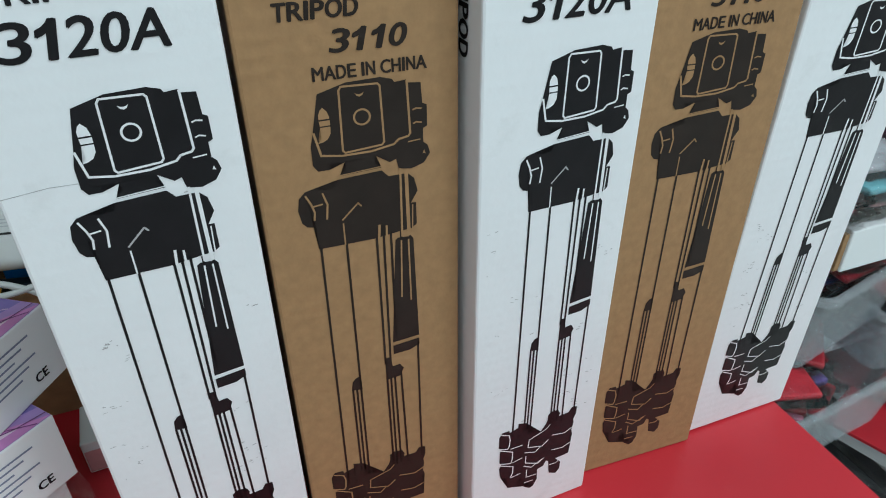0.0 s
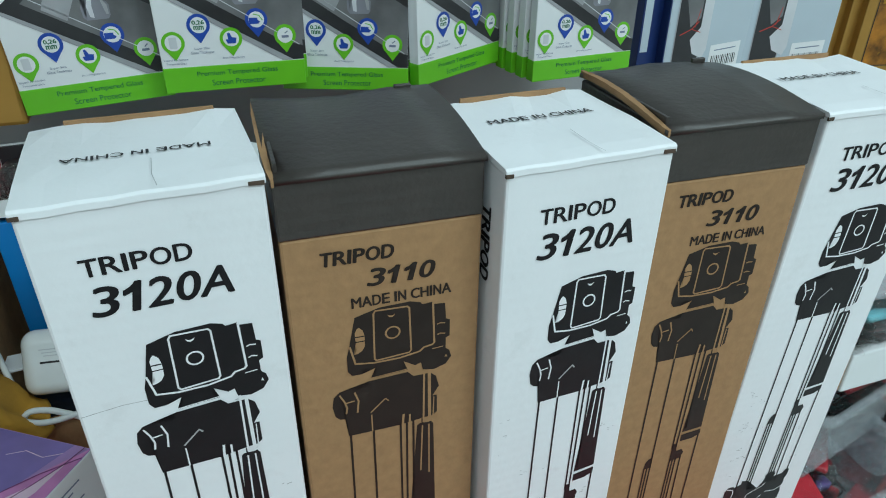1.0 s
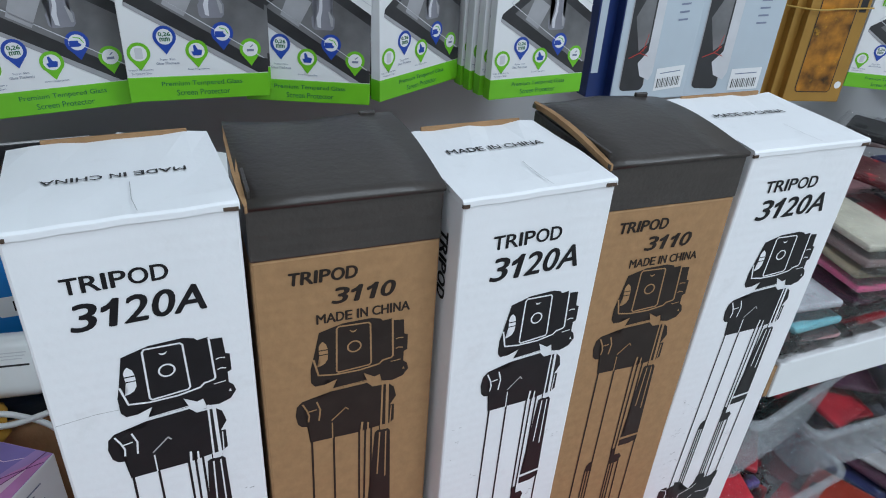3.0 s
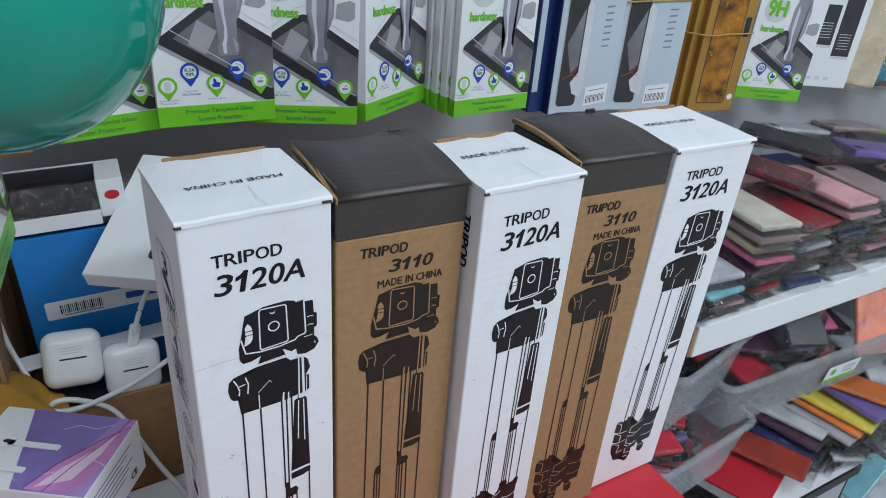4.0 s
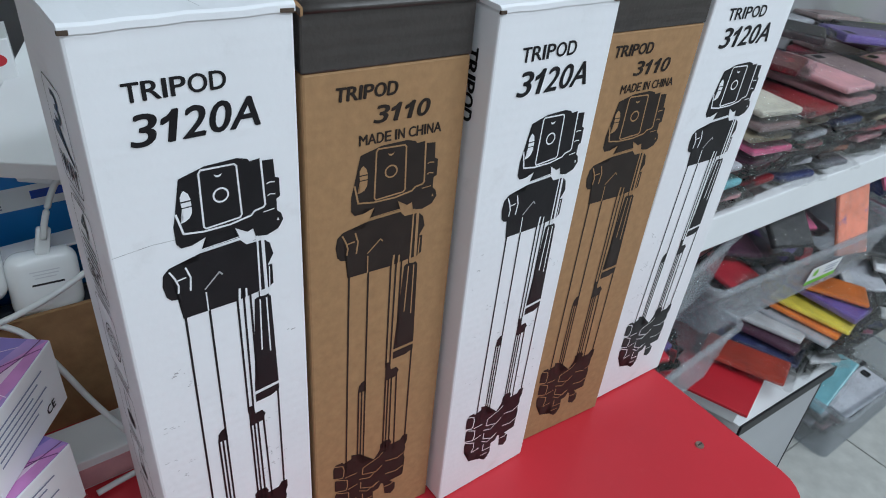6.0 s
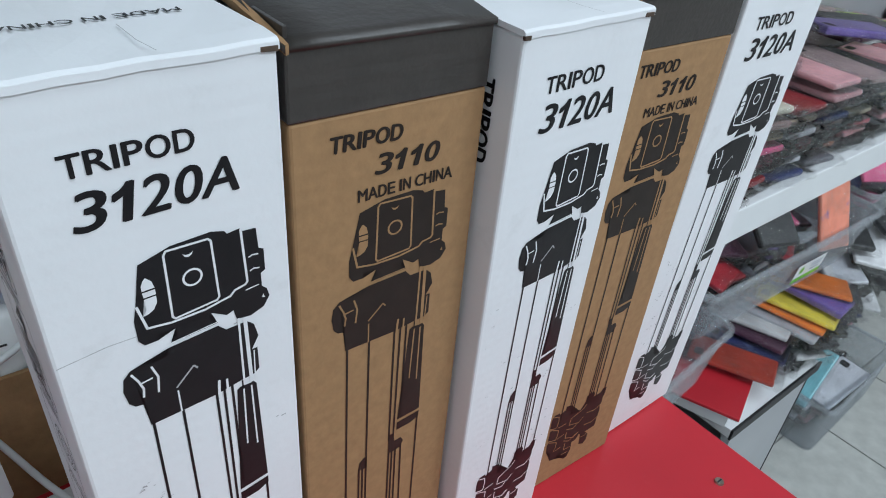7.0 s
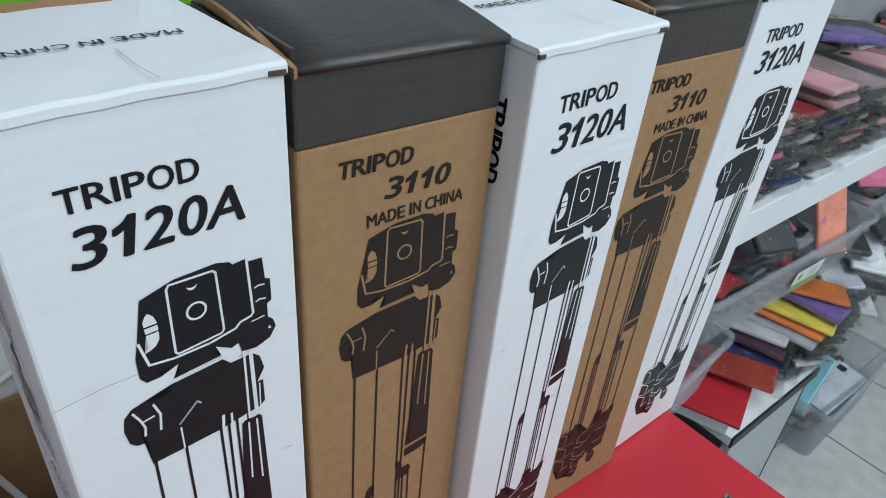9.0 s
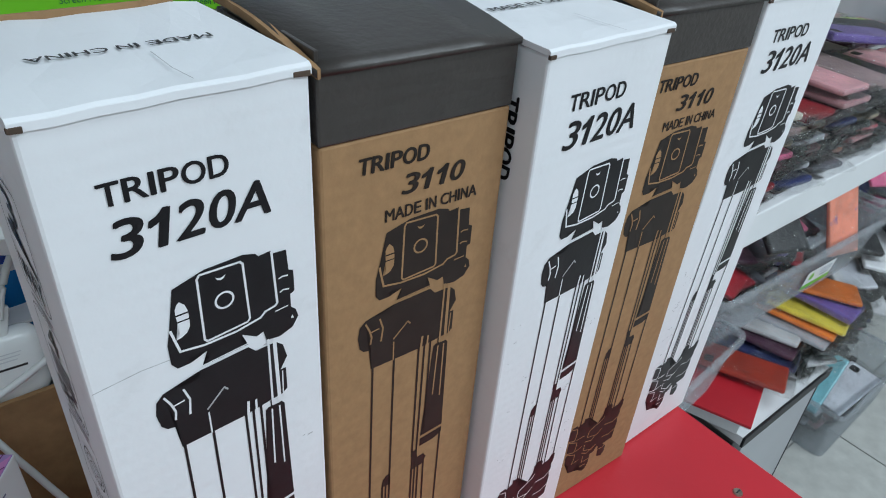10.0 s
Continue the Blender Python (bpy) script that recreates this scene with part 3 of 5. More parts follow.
    for i in range(24):
        a, b = disc(51, 308.5, 1, 24)[i], disc(51, 308.5, 1, 24)[(i + 1) % 24]
        ring = lambda q, r: (51 + (q[0] - 51) * r, 308.5 + (q[1] - 308.5) * r)
        lines.append([ring(a, 3.9), ring(b, 3.9), ring(b, 3.0), ring(a, 3.0)])
    lines.append([(48.6, 319.6), (49.4, 318.2), (50.6, 317.7), (51.8, 318.2), (52.6, 319.6), (51.6, 319), (50.6, 318.8), (49.6, 319)])
    lines.append([(32.6, 312), (33.5, 314), (34.6, 315), (36.4, 313), (37.2, 309.8), (32.6, 309.8)])
    lines.append([(32.6, 309.1), (37.2, 309.1), (37.2, 306.8), (32.8, 306.8)])
    lines.append([(32.8, 306.2), (37.2, 306.2), (37, 303), (35.6, 300.6), (33.5, 299.4), (31.4, 299), (33, 301.4)])
    lines.append([(77.4, 287), (78.2, 288.6), (78.9, 286.6)])
    part("line_work", ink(lines, P, 0.4), paper, drawing)
    part("grey_mark", ink(strip([(38.2, 259.5), (46, 267), (47.4, 265.2)], 0.8), P, 0.4), INK_GREY if white else KRAFT_RAW, drawing)
    if white:
        part("lettering", letters("TRIPOD", (16.7, 358.5, 58.8, 366.4), F, bold=0.03), black, t, "black printed word")
        part("lettering", letters("3120A", (16.5, 339.2, 72.8, 353.0), F, shear=0.2, bold=0.03), black, t, "bold slanted black model number")
        flip = seed == 1
        part("lettering", letters("MADE IN CHINA", (15, 36.5, 75.5, 41) if flip else (15, 49, 74.5, 54.5), top(h + 0.0017), 0.1, bold=0.015, flip=flip), black, t, "black printed words on the flap")
        # feature icons down the narrow side
        S = side(d)
        for i, (v, hh) in enumerate(WAY_ICONS):
            u0, u1 = d * 500 - 17, d * 500 + 17
            fr = rrect(u0, v - hh * 0.42, u1, v + hh * 0.42, 4)
            fr.append(fr[0])
            icon = part("feature_icon", ink(strip(fr, 0.7), S, 0.25), black, t, "black outlined feature icon")
            if i == 0:
                part("lettering", letters("3", (d * 500 - 6, v + 6, d * 500 + 6, v + 21), S, bold=0.03), black, icon)
                part("lettering", letters("WAY", (u0 + 3, v - 22, u1 - 3, v - 11), S, bold=0.02), black, icon)
                part("pan_head_mark", ink([[(u0 + 4, v + 4), (u0 + 14, v + 6), (u0 + 15, v), (u1 - 3, v - 8), (u1 - 4, v - 10), (u0 + 12, v - 3), (u0 + 6, v - 1)]], S, 0.25), black, icon)
            elif i == 1:
                part("lettering", letters("4", (d * 500 - 6, v + 8, d * 500 + 6, v + 22), S, bold=0.03), black, icon)
                part("lettering", letters("SEC.", (u0 + 3, v - 22, u1 - 3, v - 11), S, bold=0.02), black, icon)
                part("leg_mark", ink([q for k in range(4) for q in strip([(u0 + 5, v + 5 - 4 * k), (u1 - 5, v + 3 - 4 * k)], 1.6)], S, 0.25), black, icon)
            elif i == 2:
                rings = []
                for r in (4, 8, 11):
                    c = disc(d * 500 + 2, v, r, 20)
                    rings += strip(c + c[:1], 0.8)
                part("lever_mark", ink(rings, S, 0.25), black, icon)
            else:
                part("clamp_mark", ink([rrect(d * 500 - 6, v - hh * 0.25, d * 500 + 6, v - 2, 3)] + strip([(d * 500 - 4, v), (d * 500 - 2, v + hh * 0.3)], 1) + strip([(d * 500 + 4, v), (d * 500 + 3, v + hh * 0.3)], 1), S, 0.25), black, icon)
            part("caption_bars", ink(strip([(u0 + 4, v - hh * 0.5), (u1 - 4, v - hh * 0.5)], 1.6) + strip([(u0 + 8, v - hh * 0.5 - 3), (u1 - 8, v - hh * 0.5 - 3)], 1.4), S, 0.25), INK_GREY, t)
        if seed == 3:
            T3 = side(d) @ Matrix.Translation((d * 1000 - 13, 362, 0)) @ Matrix.Rotation(radians(-90), 4, "Z")
            part("lettering", letters("TRIPOD", (0, -9, 42, 0), T3, 0.4, bold=0.05), black, t, "black word running down the side")
        marks = []
        for _ in range(26):
            cx, cy = rnd.choice(((rnd.uniform(4, 24), rnd.uniform(120, 235)), (rnd.uniform(4, 84), rnd.uniform(60, 340)), (rnd.uniform(60, 80), rnd.uniform(85, 140))))
            for _ in range(rnd.randint(1, 4)):
                x, y, l = cx + rnd.uniform(-4, 4), cy + rnd.uniform(-2, 2), rnd.uniform(0.4, 2.2)
                marks += strip([(x, y), (x + l, y + rnd.uniform(-0.4, 0.4))], rnd.uniform(0.2, 0.5))
        tagged(part("scuffs", ink(marks, FRONT, 0.15), SCUFF, t), "faint grey scuff marks", kind="stuff")
        if seed == 1:
            part("crease", ink(strip([(1, 291), (18, 292.5), (29, 292)], 0.3), FRONT, 0.12), SCUFF, t, "faint pressed crease")
    else:
        part("lettering", letters("TRIPOD", (18.1, 343.0, 51.6, 350.0), F, shear=0.1, bold=0.05), black, t, "bold dark brown word")
        part("lettering", letters("3110", (38.2, 329, 71.1, 338.2), F, shear=0.22, bold=0.045), black, t, "bold slanted dark brown model number")
        part("lettering", letters("MADE IN CHINA", (30.5, 318.0, 79.0, 323.7), F, bold=0.035), black, t, "dark brown printed words")
    return t


WL = "tall white cardboard tripod box with black print, "
BL = "tall brown kraft tripod box with dark arched lid, "
tripod_box("tripod_box", pose(0.0002, 0.0005, 0, 0, 0, 3.2), 0.0918, 0.087, 0.3918, True, WL + "beside earphone boxes", 1, 0.3)
tripod_box("tripod_box", pose(0.0945, 0.0055, 0, 0, 0, -1.5), 0.0935, 0.090, 0.3930, False, BL + "dented edge", 2, -2.0)
tripod_box("tripod_box", pose(0.1926, -0.0085, 0, 0.4, 0, 2.2), 0.0890, 0.087, 0.3868, True, WL + "set slightly forward", 3, 2.4, -3.4)
tripod_box("tripod_box", pose(0.2858, 0.0050, 0, 0, 0, -2.2), 0.0930, 0.090, 0.3925, False, BL + "clean edges", 4, -3.8)
tripod_box("tripod_box", pose(0.3800, 0.0075, 0.0012, 1.0, 0.6, 0.5), 0.0965, 0.087, 0.3870, True, WL + "at table edge", 5, 0.8, -1.8)


# ---- hanging goods on the display wall ----
def pin(u, v, col, T, parent, name):
    p = part(name, ink([disc(u, v, 9, 20) ], T, 0.45), col, parent)
    part("pin_tip", ink([[(u - 6, v - 6.6), (u + 6, v - 6.6), (u, v - 14.5)]], T, 0.44), col, p)
    part("pin_face", ink([disc(u, v, 6.4, 20)], T, 0.6), CARD_WHITE, p)
    return p


def glass_pack(at):
    t = thing("screen_protector_pack", at, "white screen protector pack with bright green bottom band, hanging", "screen protector", "hanging screen protector packs")
    T = Matrix.Translation((0, -0.006, 0)) @ FRONT
    part("card_box", box(0, 0.115, -0.006, 0.006, 0, 0.205, 0.0008), CARD_WHITE, t)
    band = part("green_band", box(-0.0003, 0.1153, -0.0063, 0.0063, 0.0, 0.021, 0.0006), GREEN, t, "bright green bottom band")
    part("lettering", letters("Premium Tempered Glass", (26, 11.5, 92, 16.8), T, 0.6), GREEN_INK, band)
    part("lettering", letters("Screen Protector", (37, 4.2, 81, 9.2), T, 0.6), GREEN_INK, band)
    ph = part("phone_picture", ink([[(6, 82), (7, 86), (50, 116), (56, 118), (63, 117), (115, 84), (115, 21.5), (100, 21.5), (8, 79)]], T, 0.3), PHONE_INK, t, "printed picture of a black phone")
    part("phone_rim", ink([[(5.6, 82), (5.6, 79), (97, 21.5), (106, 21.5), (8, 81)]], T, 0.4), RIM_INK, ph)
    part("phone_screen", ink([[(21, 86), (56, 111), (115, 74), (115, 33), (98, 38)]], T, 0.4), SCREEN_INK, ph)
    part("screen_shine", ink([[(34, 80), (44, 103), (62, 92), (50, 70)]], T, 0.5), RIM_INK, ph)
    part("glass_edge", ink(strip([(16, 96), (112, 34)], 0.7) + strip([(16, 96), (48, 124), (56, 126), (115, 92)], 0.7), T, 0.5), PALE_INK, ph)
    hm = part("hammer_picture", ink([[(62, 71), (64, 68.5), (80, 68.5), (82, 71), (82.5, 79), (78.5, 86), (77.5, 95), (84, 106), (88, 118), (89, 150), (84, 178), (66, 178), (60, 150), (60, 122), (64, 106), (67.5, 95), (66.5, 86), (61.5, 79)]], T, 0.65), HAMMER_INK, t, "printed grey hammer")
    part("hammer_shine", ink([[(67, 71), (70, 70), (70, 79), (71.5, 86), (71.5, 95), (70, 108), (70, 150), (66, 160), (65, 122), (69, 96), (68.5, 86), (66, 79)]], T, 0.8), HAMMER_LIT, hm)
    for q in ([(79, 72), (81, 72), (81, 79), (77.6, 85), (76.6, 85)], [(82, 108), (86, 120), (86, 150), (84, 150), (83, 122)]):
        part("hammer_shine", ink([q], T, 0.8), RIM_INK, hm)
    part("hammer_claw", ink([[(90, 116), (104, 113), (110, 116), (110, 132), (104, 134), (91, 130)]], T, 0.65), RIM_INK, hm)
    part("grey_disc", ink([disc(31, 150, 21, 28)], T, 0.3), PALE_INK, t)
    part("lettering", letters("9H", (15, 139, 48, 164), T, 0.6, bold=0.06), GREEN, t, "bold green lettering")
    part("lettering", letters("hardness", (12, 114, 52, 124), T, 0.7, bold=0.06), GREEN, t, "green lettering")
    part("blue_corner", ink([[(56, 176), (70, 168), (100, 176), (115, 186), (115, 205), (50, 205)]], T, 0.35), BLUE_INK, t)
    for i, (u, v, c) in enumerate(((11.5, 41, GREEN), (33, 54, BLUE_INK), (57, 42, GREEN), (79, 56, BLUE_INK), (101, 42, GREEN))):
        p = pin(u, v, c, T, t, "feature_pin")
        if i == 1:
            part("lettering", letters("0,26", (u - 4.8, v + 0.2, u + 4.8, v + 3.8), T, 0.75, bold=0.05), GREEN_INK, p)
            part("lettering", letters("mm", (u - 4, v - 3.6, u + 4, v - 0.6), T, 0.75, bold=0.06), GREEN_INK, p)
        elif i == 0:
            part("pin_symbol", ink([rrect(u - 3, v - 4.5, u + 3, v + 4.5, 1)], T, 0.75), PALE_INK, p)
        elif i == 2:
            part("pin_symbol", ink([[(u - 3, v - 4), (u + 3.4, v - 4), (u + 4.4, v + 0.4), (u + 1, v + 1), (u - 1, v + 5), (u - 2.6, v + 4.4), (u - 2.4, v - 0.4), (u - 4.4, v - 0.6)]], T, 0.75), BLUE_INK, p)
        elif i == 3:
            part("pin_symbol", ink([[(u - 6, v - 3.4), (u + 1.5, v - 3.4), (u + 3, v - 1.8), (u + 1, v - 0.2), (u + 1, v + 1.4), (u - 6, v + 1.6)]], T, 0.75), BLUE_INK, p)
            part("pin_arc", ink(strip([(u - 2, v + 4.4), (u + 2.6, v + 3.2), (u + 4.8, v - 0.5)], 0.7), T, 0.75), GREEN, p)
        else:
            part("pin_symbol", ink(strip([(u - 2.4, v - 1), (u + 2.4, v - 1)], 2) + strip([(u, v + 1.6), (u + 2.2, v + 3.4)], 0.9), T, 0.75), CAPTION_INK, p)
    part("lettering", letters("Impact Protective", (2, 26.0, 21, 28.2), T, 0.5), CAPTION_INK, t)
    part("lettering", letters("Tempered Glass", (3.5, 23.0, 19.5, 25.2), T, 0.5), CAPTION_INK, t)
    part("lettering", letters("Super Slim", (27, 34.2, 39, 36.4), T, 0.5), CAPTION_INK, t)
    part("lettering", letters("Glass Thickness", (24, 31.2, 42, 33.4), T, 0.5), CAPTION_INK, t)
    part("lettering", letters("Anti-Fingerprint", (48, 25.4, 66, 27.4), T, 0.5), CAPTION_INK, t)
    return t


def hook(x, z, length=0.13):
    t = thing("display_hook", pose(x, 0.47, z), "thin steel display hook fixed to the grey wall", "hook", "display hooks")
    part("prong", tube([(0, 0, 0), (0, -length * 0.5, 0), (0, -length * 0.95, 0.001), (0, -length, 0.012)], 0.0022), STEEL, t)
    part("backplate", box(-0.012, 0.012, -0.003, 0, -0.02, 0.02, 0.001), STEEL, t)


first = glass_pack(pose(0.045, 0.350, 0.3295, 0, 0, -1.5))
for m in (pose(-0.065, 0.366, 0.3165, 0, -3, 2), pose(0.049, 0.364, 0.331, 0, 0.5, -1), pose(0.146, 0.384, 0.315, 0, 1, -18), pose(0.153, 0.398, 0.316, 0, 0, -16), pose(0.261, 0.346, 0.316, 0, -1.5, 27), pose(0.265, 0.362, 0.316, 0, -1.5, 24),
          pose(0.382, 0.350, 0.309, 0, 0, 4), pose(0.3765, 0.364, 0.31, 0, 0, 5), pose(0.371, 0.378, 0.3115, 0, 0, 6), pose(0.367, 0.392, 0.313, 0, 0, 6), pose(0.362, 0.406, 0.315, 0, 0.5, 7), pose(0.358, 0.420, 0.317, 0, 0, 7),
          pose(1.000, 0.420, 0.267, 0, 1, -28)):
    copy_thing(first, m)
for hx in (-0.02, 0.10, 0.20, 0.31, 0.435, 0.63, 0.745, 0.93, 1.035, 1.13, 1.25):
    hook(hx, 0.50, 0.135)


def ice_box(at):
    t = thing("phone_accessory_box", at, "pale ice-grey accessory box with a phone picture", "accessory box", "hanging accessory boxes")
    T = Matrix.Translation((0, -0.009, 0)) @ FRONT
    part("card_box", box(0, 0.108, -0.009, 0.009, 0, 0.215, 0.0012), ICE, t)
    part("navy_edge", box(-0.0012, 0.0, -0.0085, 0.0085, 0.001, 0.214), NAVY, t, "dark navy edge")
    ph = part("phone_picture", ink([rrect(10, 12, 44, 168, 7)], T, 0.3), PHONE_INK, t, "printed dark phone")
    part("phone_rim", ink(strip([(10, 18), (10, 162)], 1.4) + strip([(44, 20), (44, 160)], 1.2), T, 0.4), RIM_INK, ph)
    part("picture_shine", ink([[(16, 100), (40, 150), (40, 70), (28, 60)]], T, 0.4), SCREEN_INK, ph)
    part("cover_picture", ink([[(36, 30), (50, 24), (54, 34), (54, 150), (46, 160), (42, 150), (42, 60), (30, 46)]], T, 0.5), PALE_INK, t)
    part("red_sparks", ink(strip([(16, 52), (30, 58), (38, 66)], 1.2) + strip([(30, 58), (42, 54)], 0.9) + strip([(34, 60), (38, 80)], 0.8), T, 0.6), RED_INK, t)
    lab = part("barcode_label", ink([[(60, 10), (100, 14), (100, 42), (60, 38)]], T, 0.5), CARD_WHITE, t, "white barcode label")
    part("barcode", ink([q for k in range(14) for q in strip([(64 + k * 2.4, 14 + k * 0.24), (64 + k * 2.4, 25 + k * 0.24)], 0.7 + 0.7 * (k % 3 == 0))], T, 0.65), INK, lab)
    part("label_bars", ink(strip([(66, 32), (94, 35)], 1.2), T, 0.65), CAPTION_INK, lab)
    part("small_print_bars", ink([q for k in range(7) for q in strip([(76, 96 + 9 * k), (88, 97 + 9 * k)], 2.2)], T, 0.4), CAPTION_INK, t)
    return t


ice = ice_box(pose(0.579, 0.412, 0.276, 0, 0, -3))
copy_thing(ice, pose(0.697, 0.418, 0.272, 0, 0, -16))
copy_thing(ice, pose(0.707, 0.440, 0.274, 0, 0, -14))
t = thing("navy_box", pose(0.552, 0.425, 0.278, 0, 0, 2), "slim dark navy box behind the pale accessory boxes", "accessory box")
part("card_box", box(0, 0.11, -0.008, 0.012, 0, 0.22, 0.001), NAVY, t)
part("pale_stripe", box(0.002, 0.012, -0.0084, -0.008, 0.03, 0.2), ICE, t)


def gold_box(at, front=True):
    t = thing("gold_box", at, "shiny gold accessory box with an amber picture window", "accessory box", "gold boxes")
    T = Matrix.Translation((0, -0.006, 0)) @ FRONT
    part("card_box", box(0, 0.085, -0.006, 0.006, 0, 0.21, 0.001), GOLD, t)
    p = part("picture", ink([rrect(14, 14, 66, 178, 5)], T, 0.3), GOLD_DARK, t, "amber sunset picture")
    part("picture_frame", ink(strip(rrect(14, 14, 66, 178, 5) + [(66, 173)], 1.2), T, 0.45), BLACK_EDGE, p)
    part("white_dot", ink([disc(76, 24, 5, 16)], T, 0.3), CARD_WHITE, t)
    part("sticker", ink([[(70, 120), (80, 120), (80, 150), (70, 150)]], T, 0.3), BLACK_EDGE, t)
    return t


gold = gold_box(pose(0.860, 0.400, 0.260, 0, 0, -14))
for k in range(1, 5):
    copy_thing(gold, pose(0.860 - 0.010 * k, 0.400 + 0.0135 * k, 0.261 + 0.001 * k, 0, 0, -14 + k))
t = thing("rubber_band", pose(0, 0, 0), "tan rubber band round the gold boxes", "rubber band")
part("loop", tube([(0.808, 0.462, 0.385), (0.8585, 0.3915, 0.382), (0.901, 0.381, 0.384), (0.944, 0.371, 0.386)], 0.0012), RUBBER_BAND, t)
t = thing("rubber_band", pose(0, 0, 0), "tan rubber band round the pale boxes", "rubber band")
part("loop", tube([(0.696, 0.405, 0.431), (0.747, 0.392, 0.434), (0.804, 0.375, 0.438)], 0.0012), RUBBER_BAND, t)

t = thing("battery_box", pose(1.150, 0.425, 0.278, 0, 0, -30), "white battery box with two dark label pictures", "battery box")
part("card_box", box(0, 0.105, -0.008, 0.008, 0, 0.2, 0.001), CARD_WHITE, t)
TB = Matrix.Translation((0, -0.008, 0)) @ FRONT
for u, v, hh in ((22, 70, 74), (60, 52, 104)):
    p = part("battery_picture", ink([[(u, v), (u + 32, v), (u + 32, v + hh), (u, v + hh)]], TB, 0.3), PHONE_INK, t, "printed black battery")
    part("print_bars", ink([q for k in range(6) for q in strip([(u + 5, v + 18 + 5 * k), (u + 26, v + 18 + 5 * k)], 1)], TB, 0.45), PALE_INK, p)
    part("terminal", ink([[(u, v), (u + 32, v), (u + 32, v + 5), (u, v + 5)]], TB, 0.45), PALE_INK, p)
part("icon_row", ink([q for k in range(3) for q in strip([(30 + 16 * k, 16), (36 + 16 * k, 16)], 6)], TB, 0.3), PALE_INK, t)


def slim_case(at, hue, w=0.085, h=0.18, label="coloured phone case hanging in a clear bag"):
    t = thing("hanging_phone_case", at, hue + " " + label, "phone case", "hanging phone cases")
    bm = box(0, w, -0.006, 0.006, 0, h, 0.005, 2)
    part("case", bm, CASE[hue], t)
    part("camera_hole", ink([rrect(w * 620, h * 840, w * 900, h * 940, 4)], Matrix.Translation((0, -0.006, 0)) @ FRONT, 0.3), BLACK_EDGE, t)
    part("bag", crumple(box(-0.006, w + 0.006, -0.008, 0.008, -0.012, h + 0.03, 0.002), 0.003, 40, at.translation.x, 1), BAG, t, "clear plastic bag")
    return t


for x, y, z, rz, hue in ((1.265, 0.42, 0.275, -42, "sand"), (1.312, 0.43, 0.283, -48, "petrol"), (1.345, 0.43, 0.283, -50, "lime"), (1.385, 0.43, 0.270, -50, "wine"), (1.415, 0.41, 0.262, -52, "coral"), (1.49, 0.42, 0.285, -30, "taupe"), (1.61, 0.42, 0.28, -25, "grey"), (1.73, 0.42, 0.29, -25, "rose")):
    slim_case(pose(x, y, z, 0, 2, rz), hue)
    hook(x + 0.05, 0.47, 0.10)

t = thing("gold_box", pose(-0.182, 0.372, 0.311, 0, 1.5, 2), "dull gold packet with a dark hole and pale ring", "accessory box")
part("card_box", crumple(box(0, 0.115, -0.012, 0.012, 0, 0.2, 0.004, 2), 0.0015, 30, 3, 1), GOLD, t)
TG = Matrix.Translation((0, -0.0135, 0)) @ FRONT
part("punched_hole", ink([disc(92, 62, 5, 18)], TG, 0.6), BLACK_EDGE, t)
part("pale_ring", ink([disc(88, 32, 11, 20)], TG, 0.6), PALE_INK, t)
hook(-0.13, 0.49, 0.11)

# ---- shelves on the right ----
t = thing("wall_shelf", pose(0, 0, 0), "white laminate wall shelf with a thick front edge", "shelf")
part("board", box(0.705, 3.0, 0.168, 0.468, -0.006, 0.028, 0.001), WHITE_PAINT, t)
part("front_edge", box(0.700, 3.0, 0.148, 0.166, -0.022, 0.031, 0.002), WHITE_PAINT, t, "thick white front edge")
part("end_cap", box(0.692, 0.699, 0.15, 0.466, -0.02, 0.027, 0.001), KRAFT_RAW, t, "bare brown chipboard end")
for bx in (0.9, 2.2):
    part("bracket", box(bx, bx + 0.02, 0.30, 0.468, -0.10, -0.007, 0.002), STEEL, t)
t = thing("lower_cabinet", pose(0, 0, 0), "low white cabinet with grey front and black edging", "cabinet")
part("worktop", box(0.945, 1.262, 0.085, 0.468, -0.445, -0.425, 0.001), WHITE_PAINT, t, "white laminate top")
part("rear_top", box(0.60, 0.9445, 0.25, 0.468, -0.445, -0.425, 0.001), WHITE_PAINT, t)
part("edging", box(0.945, 1.264, 0.080, 0.0845, -0.447, -0.424), BLACK_EDGE, t, "black plastic edging")
part("front_panel", box(0.965, 1.240, 0.086, 0.103, -0.748, -0.4475, 0.001), GREY_BOARD, t, "grey front panel")
part("inner_shelf", box(0.60, 0.944, 0.070, 0.466, -0.525, -0.510, 0.001), WHITE_PAINT, t, "white inner shelf")
part("plinth", box(0.60, 0.944, 0.10, 0.116, -0.748, -0.5255, 0.001), GREY_BOARD, t)
part("panel_edging", box(1.2405, 1.244, 0.085, 0.104, -0.748, -0.448), BLACK_EDGE, t)
part("side_panel", box(1.225, 1.2403, 0.1035, 0.466, -0.748, -0.446), GREY_BOARD, t)
t = thing("mid_shelf", pose(0, 0, 0), "white narrow shelf under the plastic bins", "shelf")
part("board", box(0.60, 2.6, 0.235, 0.468, -0.264, -0.248, 0.001), WHITE_PAINT, t)

PROTO = {}
SHAPES = {"slab": (0.078, 0.155, 0.010), "thick": (0.080, 0.160, 0.014)}


